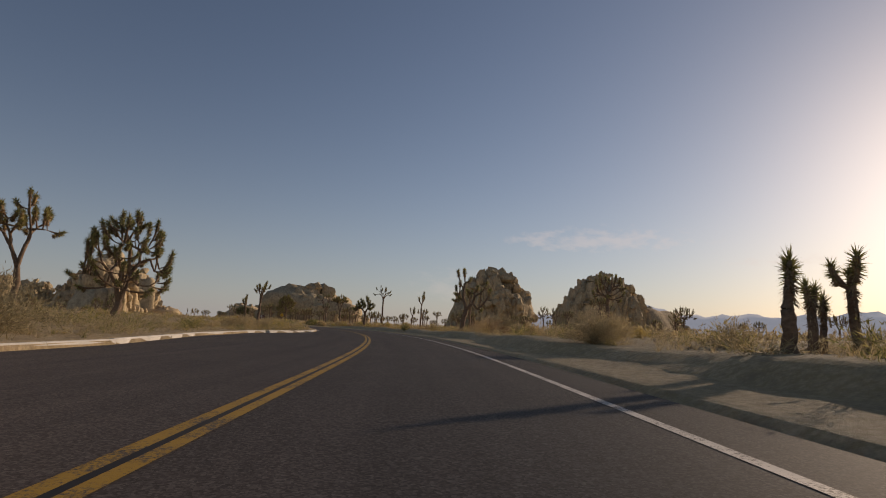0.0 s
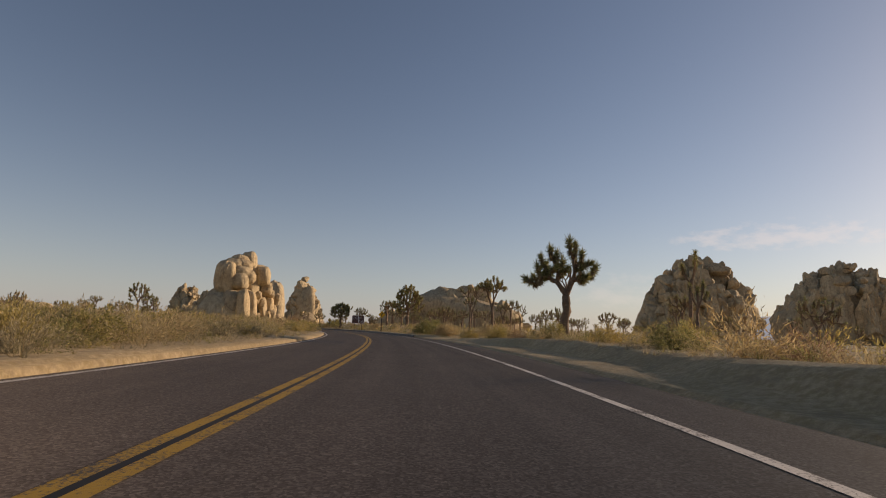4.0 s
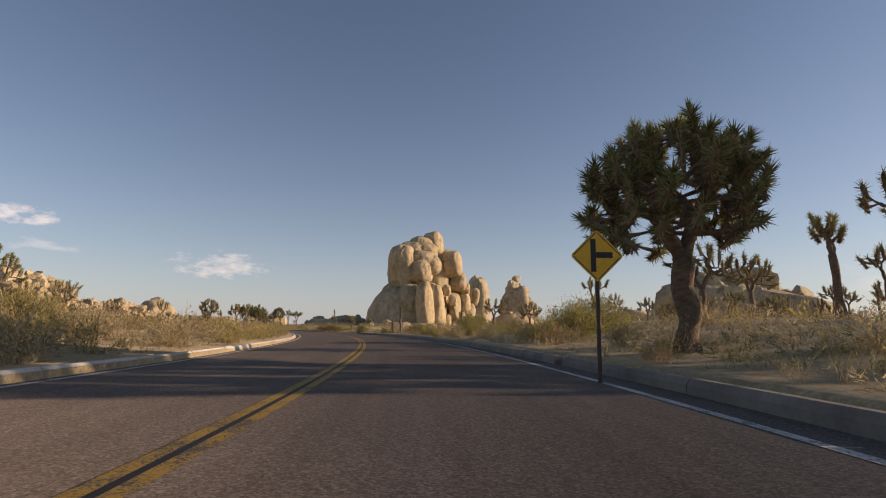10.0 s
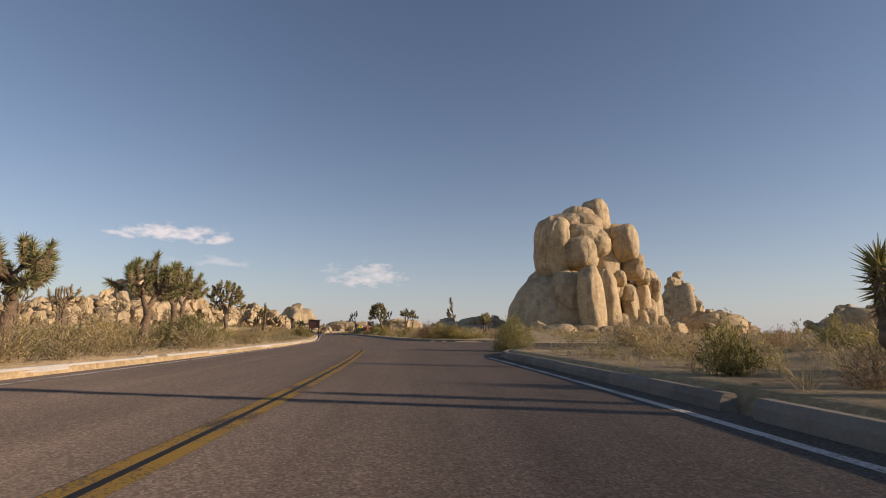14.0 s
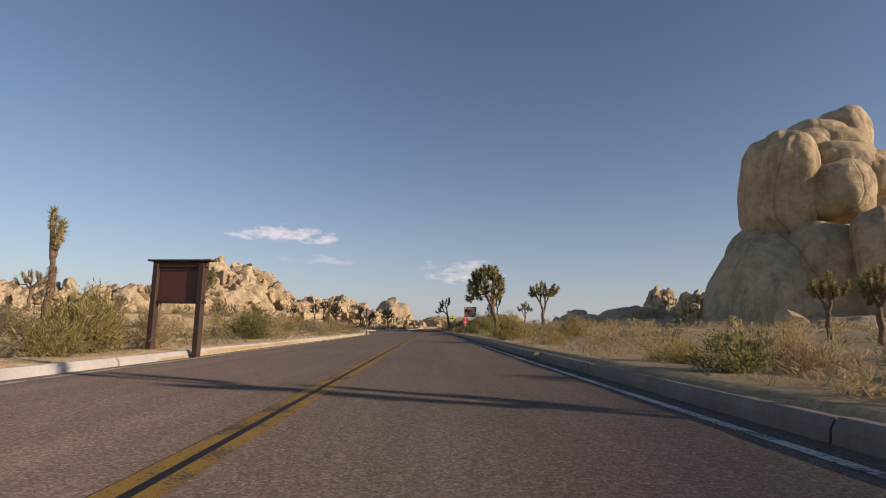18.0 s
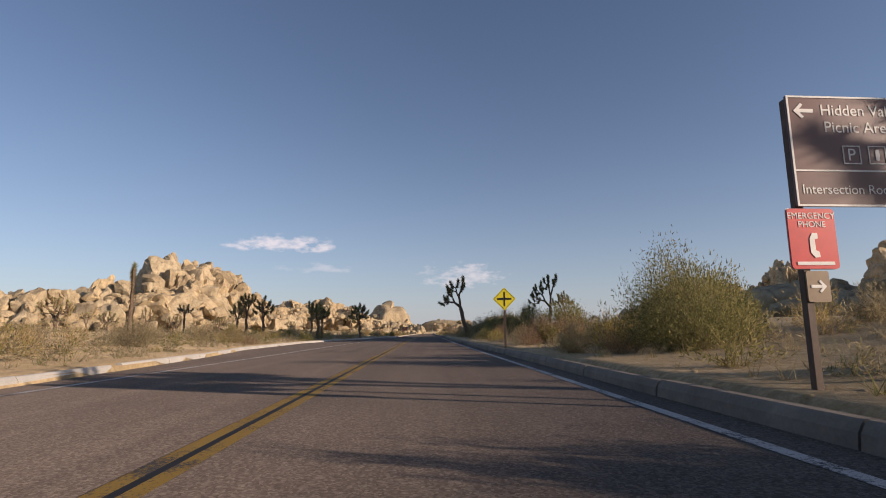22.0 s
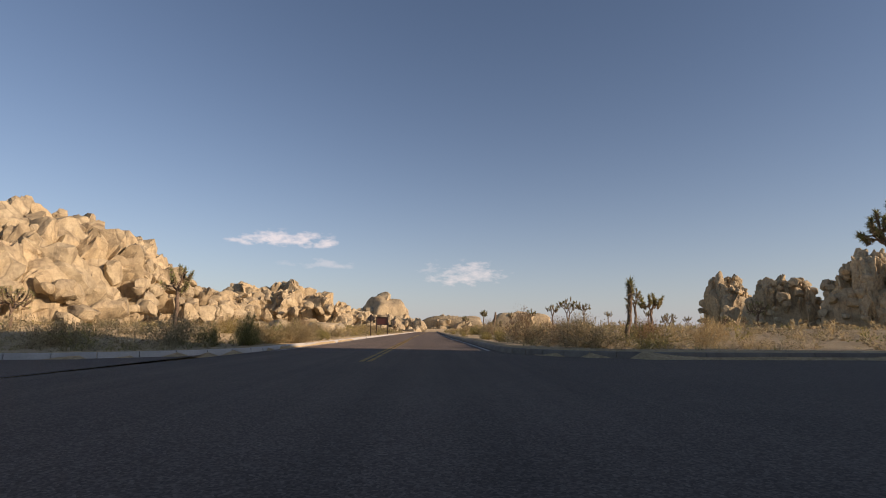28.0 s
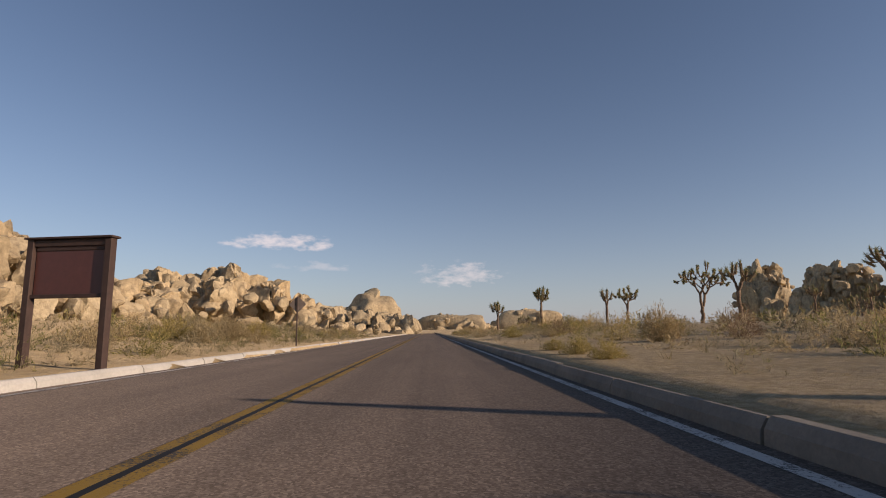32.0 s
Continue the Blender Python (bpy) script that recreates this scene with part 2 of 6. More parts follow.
def smooth_line(ctrl, step=1.0):
    c = np.array(ctrl, float)
    out = []
    for i in range(len(c) - 1):
        p0, p1, p2, p3 = c[max(i - 1, 0)], c[i], c[i + 1], c[min(i + 2, len(c) - 1)]
        k = max(2, int(np.linalg.norm(p2 - p1) / step))
        for j in range(k):
            u = j / k
            out.append(0.5 * (2 * p1 + (p2 - p0) * u + (2 * p0 - 5 * p1 + 4 * p2 - p3) * u * u + (3 * p1 - p0 - 3 * p2 + p3) * u ** 3))
    out.append(c[-1])
    return np.array(out)


LINE = smooth_line(ROAD)
TAN = np.gradient(LINE, axis=0)
TAN /= np.linalg.norm(TAN, axis=1)[:, None]
RIGHT = np.stack([TAN[:, 1], -TAN[:, 0]], 1)
DIST = np.concatenate([[0], np.cumsum(np.linalg.norm(np.diff(LINE, axis=0), axis=1))]) - ROAD_START


def on_road(s, v, z=0.0):
    """The place s metres along the yellow line, v metres to its right."""
    i = np.interp(s, DIST, np.arange(len(DIST)))
    a = int(min(max(i, 0), len(DIST) - 2))
    w = i - a
    p, r = LINE[a] * (1 - w) + LINE[a + 1] * w, RIGHT[a] * (1 - w) + RIGHT[a + 1] * w
    extra = max(0.0, s - DIST[-1]) - max(0.0, DIST[0] - s)
    p = p + TAN[a] * extra
    return Vector((p[0] + r[0] * v, p[1] + r[1] * v, z))


def along(x, y):
    """Arrays of places to metres along the road and metres to the right of its line."""
    x, y = np.ravel(x), np.ravel(y)
    sel = np.arange(0, len(LINE), 3)
    best, bi = np.full(len(x), 1e18), np.zeros(len(x), int)
    for i in sel:
        d = (x - LINE[i, 0]) ** 2 + (y - LINE[i, 1]) ** 2
        k = d < best
        best[k], bi[k] = d[k], i
    dx, dy = x - LINE[bi, 0], y - LINE[bi, 1]
    s = DIST[bi] + dx * TAN[bi, 0] + dy * TAN[bi, 1]
    v = dx * RIGHT[bi, 0] + dy * RIGHT[bi, 1]
    far = np.abs(dx * TAN[bi, 0] + dy * TAN[bi, 1]) > 6
    return s, np.where(far, np.sign(v + 1e-9) * np.maximum(np.sqrt(best), np.abs(v)), v)


def right_edge(s):
    """The asphalt's edge, right of the yellow line."""
    return np.interp(s, [-60, 25, 54, 103, 132, 162, 218, 240, 285, 305, 348, 375, 416, 455, 488, 2000], [4.55, 4.55, 4.7, 5.25, 4.88, 4.82, 4.74, 4.7, 4.35, 4.1, 4.28, 4.3, 4.2, 4.1, 3.92, 3.92])


def white_line(s):
    return float(np.interp(s, [-60, 53, 101, 129, 162, 238, 285, 305, 348, 455, 488, 2000], [3.64, 3.62, 3.84, 3.92, 4.13, 4.2, 3.84, 3.66, 3.7, 3.74, 3.6, 3.6]))


def left_edge(s):
    return np.interp(s, [-60, 15, 25, 36, 42, 48, 57, 69, 85, 105, 130, 147, 190, 206, 223, 243, 260, 278, 307, 330, 341, 352, 356, 366, 384, 395, 405, 415, 437, 442, 455, 490, 2000],
                     [6.2, 6.3, 7.6, 7.4, 5.2, 3.9, 3.65, 3.75, 3.3, 3.15, 3.4, 3.6, 3.8, 4.0, 4.45, 4.6, 4.2, 3.7, 4.15, 4.35, 4.35, 5.5, 5.9, 7.6, 8.6, 7.9, 7.0, 6.0, 4.6, 4.25, 3.95, 3.95, 3.95])


# side roads: middle along the road, side, half width, kerb's radius
SIDE = [(267.5, 1, 9.5, 9.0), (430.0, 1, 8.5, 5.0), (429.0, -1, 8.0, 6.0)]


def side_reach(s, v):
    """How deep places lie inside a side road's mouth (metres, negative outside)."""
    deep = np.full(np.shape(s), -99.0)
    for mid, sgn, half, rad in SIDE:
        out = np.abs(v) - np.where(sgn > 0, right_edge(s), left_edge(s))
        flare = np.where(out < rad, rad - np.sqrt(np.maximum(rad ** 2 - (rad - np.clip(out, 0, rad)) ** 2, 0)), 0)
        d = half + flare - np.abs(s - mid)
        deep = np.maximum(deep, np.where((np.sign(v) == sgn) & (out > -1) & (out < 70), d, -99))
    return deep


def bumps(x, y):
    return (np.sin(x * 0.071 + 1.3) * np.sin(y * 0.063 + 0.4) * 0.35 + np.sin(x * 0.19 + y * 0.11) * 0.14
            + np.sin(x * 0.43 - y * 0.37 + 2) * 0.06 + np.sin(x * 0.031 - y * 0.023) * 0.5)


def land(x, y):
    """The ground's height at arrays of places."""
    sh = np.shape(x)
    s, v = along(x, y)
    xr, yr = np.ravel(x), np.ravel(y)
    d = np.where(v > 0, v - right_edge(s), -v - left_edge(s))
    deep = side_reach(s, v)
    d = np.where(deep > -25, np.minimum(d, -deep), d)
    kerb = np.where(v > 0, np.where(s < 128, 0.02, 0.20), 0.13)
    b = np.clip((d - 1.5 - 0.5 * np.sin(s * 0.21) - 0.3 * np.sin(s * 0.57)) / 1.1, 0, 1)      # a low earth bank before the kerb begins
    bank = np.where((v > 0) & (s < 128), (0.46 + 0.08 * np.sin(s * 0.33)) * b * b * (3 - 2 * b) * np.clip((122 - s) / 14, 0, 1), 0)
    rise = np.where(v > 0, 0.5, 0.6)
    t = np.clip(d / 14, 0, 1)
    up = kerb + rise * t * t * (3 - 2 * t) + bumps(xr, yr) * np.clip((d - 1.0) / 12, 0, 1)
    up = np.where(bank > 0, np.maximum(up, bank + bumps(xr, yr) * np.clip((d - 3.0) / 12, 0, 1)), up)
    z = np.where(d > 0.32, up, np.where(d < 0.0, -0.16, kerb - 0.03))
    far = np.hypot(xr + 100, yr - 300)
    z = z + np.clip((far - 450) / 900, 0, 1) * 4
    return z.reshape(sh)


def land_at(x, y):
    return float(land(np.array([x]), np.array([y]))[0])


# ---- building helpers ----
def mesh_from(name, verts, faces, mat=None, smooth=True):
    me = bpy.data.meshes.new(name)
    me.from_pydata([tuple(v) for v in verts], [], faces)
    me.update()
    if smooth:
        me.polygons.foreach_set("use_smooth", [True] * len(me.polygons))
    if mat:
        me.materials.append(mat)
    return me


def part(name, data, parent, label="", matrix=None):
    ob = new(name, data)
    ob.parent = parent
    if matrix is not None:
        ob.matrix_local = matrix
    return tagged(ob, label) if label else ob


def strip(name, s0, s1, v0, v1, z, mat, step=1.5, wob=0.0):
    k = max(2, int((s1 - s0) / step) + 1)
    ss = np.linspace(s0, s1, k)
    vs, fs = [], []
    for i, s in enumerate(ss):
        a = v0(s) if callable(v0) else v0
        b = v1(s) if callable(v1) else v1
        w = wob * math.sin(s * 0.9 + v1 if not callable(v1) else s)
        vs += [on_road(s, a, z), on_road(s, b + w, z)]
        if i:
            j = 2 * i
            fs.append((j - 2, j - 1, j + 1, j))
    me = mesh_from(name, vs, fs, mat)
    lay = me.uv_layers.new(name="UVMap")
    for lo in me.loops:
        at = ss[lo.vertex_index // 2]
        edge = (v0, v1)[lo.vertex_index % 2]
        lay.data[lo.index].uv = (edge(at) if callable(edge) else edge, at)
    return me


# ---- ground and road ----
def spaced(lo, hi, a, b, step, grow=1.22):
    mid = list(np.arange(a, b + step, step))
    left, right, d = [], [], step
    p = a
    while p > lo:
        d *= grow
        p -= d
        left.append(p)
    p, d = b, step
    while p < hi:
        d *= grow
        p += d
        right.append(p)
    return np.array(left[::-1] + mid + right)


gx, gy = spaced(-4500, 4500, -300, 90, 2.2), spaced(-4500, 4500, -70, 520, 2.2)
GX, GY = np.meshgrid(gx, gy)
GZ = land(GX, GY)
s_, v_ = along(GX, GY)
near = ((v_ < 13) & (v_ > -13) & (s_ > -75) & (s_ < 790)).reshape(GX.shape)
GZ = np.where(near, np.minimum(GZ, GZ - 0.22), GZ)
W_ = len(gx)
ids = np.arange(GX.size).reshape(GX.shape)
quads = np.stack([ids[:-1, :-1], ids[:-1, 1:], ids[1:, 1:], ids[1:, :-1]], -1).reshape(-1, 4)
ground = new("ground", mesh_from("ground", np.stack([GX.ravel(), GY.ravel(), GZ.ravel()], 1).tolist(), quads.tolist(), SAND))
tagged(ground, "sandy desert floor with dry litter and low mounds", "ground", kind="structure")


def verge(name, sgn, s0, s1):
    """The shoulder beside the road, finely shaped, from the asphalt's edge outwards."""
    outs = [-0.06, 0.0, 0.3, 0.36, 0.7, 1.2, 1.6, 2.0, 2.4, 2.8, 3.3, 3.8, 5.0, 6.5, 8.0, 10.0, 12.5, 14.5]
    ss = np.arange(s0, s1, 0.8)
    pts = []
    for s in ss:
        e = float(right_edge(s) if sgn > 0 else left_edge(s))
        for o in outs:
            pts.append(on_road(s, sgn * (e + o)))
    a = np.array([p[:] for p in pts])
    a[:, 2] = land(a[:, 0], a[:, 1]) + 0.008
    edge = np.tile(np.array(outs), len(ss))
    a[:, 2] = np.where(edge > 14, a[:, 2] - 0.4, np.where((edge < 0) & (a[:, 2] > -0.2), -0.03, a[:, 2]))
    rough = np.array([noise.noise(Vector((p[0] * 0.9, p[1] * 0.9, 0))) for p in a]) * 0.05
    a[:, 2] += rough * np.clip(edge - 0.4, 0, 1)
    w = len(outs)
    q = []
    for i in range(len(ss) - 1):
        for j in range(w - 1):
            f = (i * w + j, i * w + j + 1, (i + 1) * w + j + 1, (i + 1) * w + j)
            q.append(f if sgn > 0 else f[::-1])
    return new(name, mesh_from(name, a.tolist(), [f[::-1] for f in q], SAND))


tagged(verge("verge_right", 1, -50, 760), "sandy shoulder of the road with small ruts", "verge", kind="structure")
tagged(verge("verge_left", -1, -50, 760), "sandy shoulder of the road with small ruts", "verge", kind="structure")

road = new("road", strip("road", -60, 770, lambda s: -float(left_edge(s)) - 0.02, lambda s: float(right_edge(s)), 0.0, ASPHALT))
tagged(road, "worn dark asphalt two-lane park road", "road", kind="structure")
for mid, sgn, half, rad in SIDE:
    vs, fs = [], []
    outs = [-0.05] + [rad * (1 - math.cos(a * math.pi / 16)) for a in range(1, 9)] + [14, 22, 34, 50, 68]
    for i, o in enumerate(outs):
        fl = rad - math.sqrt(max(rad ** 2 - (rad - min(max(o, 0), rad)) ** 2, 0))
        e = float(right_edge(mid) if sgn > 0 else left_edge(mid))
        vs += [on_road(mid - half - fl, sgn * (e + o), -0.006), on_road(mid + half + fl, sgn * (e + o), -0.006)]
        if i:
            j = 2 * i
            f = (j - 2, j - 1, j + 1, j)
            fs.append(f[::-1] if sgn > 0 else f)
    tagged(new("side_road", mesh_from("side_road", vs, fs, ASPHALT)), "dark asphalt side road joining the park road", "road", kind="structure")


def marking(name, s0, s1, v0, v1, mat, label):
    ob = new(name, strip(name, s0, s1, v0, v1, 0.005, mat, 1.5))
    return tagged(ob, label, "road marking", kind="structure")


for a, b in ((-55, 256), (275, 416), (437, 765)):
    marking("centre_line", a, b, -0.15, -0.032, YELLOW, "worn yellow centre stripe on asphalt")
    marking("centre_line", a, b, 0.032, 0.15, YELLOW, "worn yellow centre stripe on asphalt")
    marking("centre_joint", a, b, -0.032, 0.032, SEAL, "black sealed joint between two yellow stripes")
for a, b in ((-55, 250), (286, 416), (444, 765)):
    marking("edge_line", a, b, lambda s: white_line(s) - 0.06, lambda s: white_line(s) + 0.06, WHITE, "worn white edge line on asphalt")
for a, b in ((55, 415), (443, 765)):
    marking("edge_line", a, b, lambda s: max(-float(left_edge(s)) + 0.22, -4.13), lambda s: max(-float(left_edge(s)) + 0.34, -4.01), WHITE, "worn white edge line on asphalt")


# ---- kerbs ----
def kerb_run(label, s0, s1, sgn, h, piece=2.9, gaps=()):
    """A kerb in cast lengths with joints between them; at each of the gaps it stands open."""
    run = tagged(new("kerb"), label, "kerb", "concrete kerbs along the road", "structure")
    s, i = s0, 0
    while s < s1 - 0.3:
        e = min([s + piece, s1] + [g for g in gaps if g > s + 0.3])
        if e - s > 0.25:
            prof = [(0.0, -0.05), (0.015, h * 0.55), (0.05, h - 0.02), (0.07, h), (0.17, h), (0.20, h - 0.03), (0.20, -0.1)]
            vs, fs = [], []
            ks = 3
            for k in range(ks):
                q = s + 0.015 + (e - s - 0.03) * k / (ks - 1)
                base = float(right_edge(q)) - 0.12 if sgn > 0 else float(left_edge(q)) - 0.02
                for o, z in prof:
                    jx = 0.012 * math.sin(i * 2.3 + k) + 0.01 * math.sin(i * 5.1)
                    vs.append(on_road(q, sgn * (base + o + jx), z + 0.008 * math.sin(i * 1.7)))
            w = len(prof)
            for k in range(ks - 1):
                for j in range(w - 1):
                    f = (k * w + j, k * w + j + 1, (k + 1) * w + j + 1, (k + 1) * w + j)
                    fs.append(f if sgn < 0 else f[::-1])
            a, b = tuple(range(w)), tuple(range((ks - 1) * w, ks * w))
            fs += [a[::-1], b] if sgn < 0 else [a, b[::-1]]
            part("kerb_stone", mesh_from("kerb_stone", vs, fs, CONCRETE if sgn < 0 else SHADED_CONCRETE, False), run)
        s, i = e + (0.5 if e in gaps else 0), i + 1
    return run


def kerb_return(mid, sgn, half, rad, end, h):
    """A kerb that rounds the corner into a side road."""
    run = tagged(new("kerb"), "curved concrete kerb at the side road's corner", "kerb", "concrete kerbs along the road", "structure")
    outs = [rad * (1 - math.cos(a * math.pi / 20)) for a in range(0, 11)] + [rad + 3 * k for k in range(1, 8)]
    line = []
    for o in outs:
        fl = rad - math.sqrt(max(rad ** 2 - (rad - min(o, rad)) ** 2, 0))
        s = mid + end * (half + fl)
        line.append(on_road(s, sgn * ((float(right_edge(s)) - 0.12 if sgn > 0 else float(left_edge(s)) - 0.02) + o)))
    hand = sgn * end
    for i in range(len(line) - 1):
        vs, fs = [], []
        prof = [(0.0, -0.05), (0.05, h - 0.02), (0.07, h), (0.17, h), (0.20, h - 0.03), (0.20, -0.1)]
        for k, p in enumerate((line[i], line[i + 1])):
            d = (line[min(i + k + 1, len(line) - 1)] - line[max(i + k - 1, 0)]).normalized()
            side = Vector((-d.y, d.x, 0)) if hand < 0 else Vector((d.y, -d.x, 0))
            side = side if side.dot(TAN_AT(mid) * end) > 0 or i < 4 else -side
            out = TAN_AT(mid) * end
            if side.dot(out) + side.dot(line[-1] - line[0]) * 0.02 < 0:
                side = -side
            trim = d * (0.012 if k == 0 else -0.012)
            vs += [p + trim + side * o + Vector((0, 0, z)) for o, z in prof]
        w = len(prof)
        for j in range(w - 1):
            fs.append((j, j + 1, w + j + 1, w + j))
        fs += [tuple(range(w)), tuple(range(2 * w - 1, w - 1, -1))]
        me = mesh_from("kerb_stone", vs, fs, CONCRETE if sgn < 0 else SHADED_CONCRETE, False)
        part("kerb_stone", me, run)


def TAN_AT(s):
    d = on_road(s + 1, 0) - on_road(s - 1, 0)
    return d.normalized()


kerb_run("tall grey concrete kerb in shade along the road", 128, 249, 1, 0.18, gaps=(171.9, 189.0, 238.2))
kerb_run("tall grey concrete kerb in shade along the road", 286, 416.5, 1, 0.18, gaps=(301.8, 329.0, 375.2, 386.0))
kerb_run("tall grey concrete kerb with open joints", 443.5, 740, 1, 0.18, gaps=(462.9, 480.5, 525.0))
kerb_run("low pale concrete kerb in sunlight", -40, 56, -1, 0.15, gaps=(38.0, 42.0))
kerb_run("low pale concrete kerb in sunlight", 129.4, 415, -1, 0.15, gaps=(172.5, 173.5, 214.1, 247.2, 294.0, 312.0, 350.0))
kerb_run("low pale concrete kerb in sunlight", 443, 740, -1, 0.15, gaps=(457.5, 472.5, 485.0, 523.0, 561.0))
for mid, sgn, half, rad in SIDE:
    for end in (-1, 1):
        kerb_return(mid, sgn, half, rad, end, 0.18 if sgn > 0 else 0.15)


# ---- rocks ----
def boulder_mesh(seed, squareness, rough, sub=4, cuts=5, crack=0.0):
    bm = bmesh.new()
    bmesh.ops.create_icosphere(bm, subdivisions=sub, radius=1.0)
    rnd = random.Random(seed)
    off = Vector((seed * 13.7, seed * 7.1, seed * 3.3))
    planes = [(Vector((rnd.gauss(0, 1), rnd.gauss(0, 1), rnd.gauss(0, 0.7))).normalized(), rnd.uniform(*((0.62, 0.86) if cuts < 6 else (0.48, 0.80)))) for _ in range(cuts)]
    for v in bm.verts:
        c = v.co
        p = squareness
        k = (abs(c.x) ** p + abs(c.y) ** p + abs(c.z) ** p) ** (-1 / p)
        c = c * k
        for nrm, dist in planes:                       # weathered joint faces
            d = c.dot(nrm) - dist
            if d > 0:
                c = c - nrm * d * (0.82 if cuts < 6 else 0.94)
        if crack:                                      # joints that part it into blocks
            dd = noise.voronoi(Vector((c.x * 1.5, c.y * 1.5, c.z * 1.15)) + off)[0]
            g = dd[1] - dd[0]
            cell = noise.cell(Vector((c.x * 2.1, c.y * 2.1, c.z * 2.1)) + off)
            c = c * (1 - crack * math.exp(-(g / 0.07) ** 2) + crack * 0.55 * (min(g, 0.5) - 0.2) + 0.03 * cell)
        n1 = noise.fractal(c * 1.1 + off, 1.0, 2.0, 3)
        n2 = noise.fractal(c * 4.5 + off, 0.9, 2.1, 4)
        v.co = c * (1 + rough * 0.16 * n1 + rough * 0.035 * n2)
    me = bpy.data.meshes.new("boulder")
    bm.to_mesh(me)
    bm.free()
    me.polygons.foreach_set("use_smooth", [True] * len(me.polygons))
    if cuts > 6:
        me.set_sharp_from_angle(angle=radians(27))
    me.materials.append(ROCK)
    return me


BOULDERS = [boulder_mesh(i, 2.2 + 0.35 * (i % 5), 0.8 + 0.25 * (i % 3)) for i in range(12)]
BLOCKS = [boulder_mesh(20 + i, 2.8 + 0.5 * (i % 4), 1.9, 3, 11) for i in range(14)]
PILLOWS = [boulder_mesh(120 + i, q, 0.55, 5, 0) for i, q in enumerate((3.4, 2.5, 2.9, 3.7, 2.1, 3.1))]
CRAGS = [boulder_mesh(60 + i, 2.8 + 0.4 * (i % 3), 1.7, 4, 11, 0.14) for i in range(8)]
SMALL = [boulder_mesh(40 + i, 2.6 + 0.4 * (i % 4), 1.2, 2, 7) for i in range(10)]


def stone(parent, kind, x, y, z, rx, ry, rz, turn=0.0, tilt=0.0, name="boulder"):
    m = Matrix.Translation((x, y, z)) @ Euler((radians(tilt), radians(tilt * 0.6), radians(turn))).to_matrix().to_4x4() @ Matrix.Diagonal((rx, ry, rz, 1))
    return part(name, kind, parent, "", m)


def formation(label, x, y):
    e = tagged(new("rock_formation"), label, "rock")
    e.location = (x, y, 0)
    return e


# the tall domed rock
tall = formation("tall rounded tan granite dome of stacked boulders", -88, 364)
OX, OY = 88, -364
SEEN, GROWN = Vector((-58.0, 251.9, 0.75)), 1.13
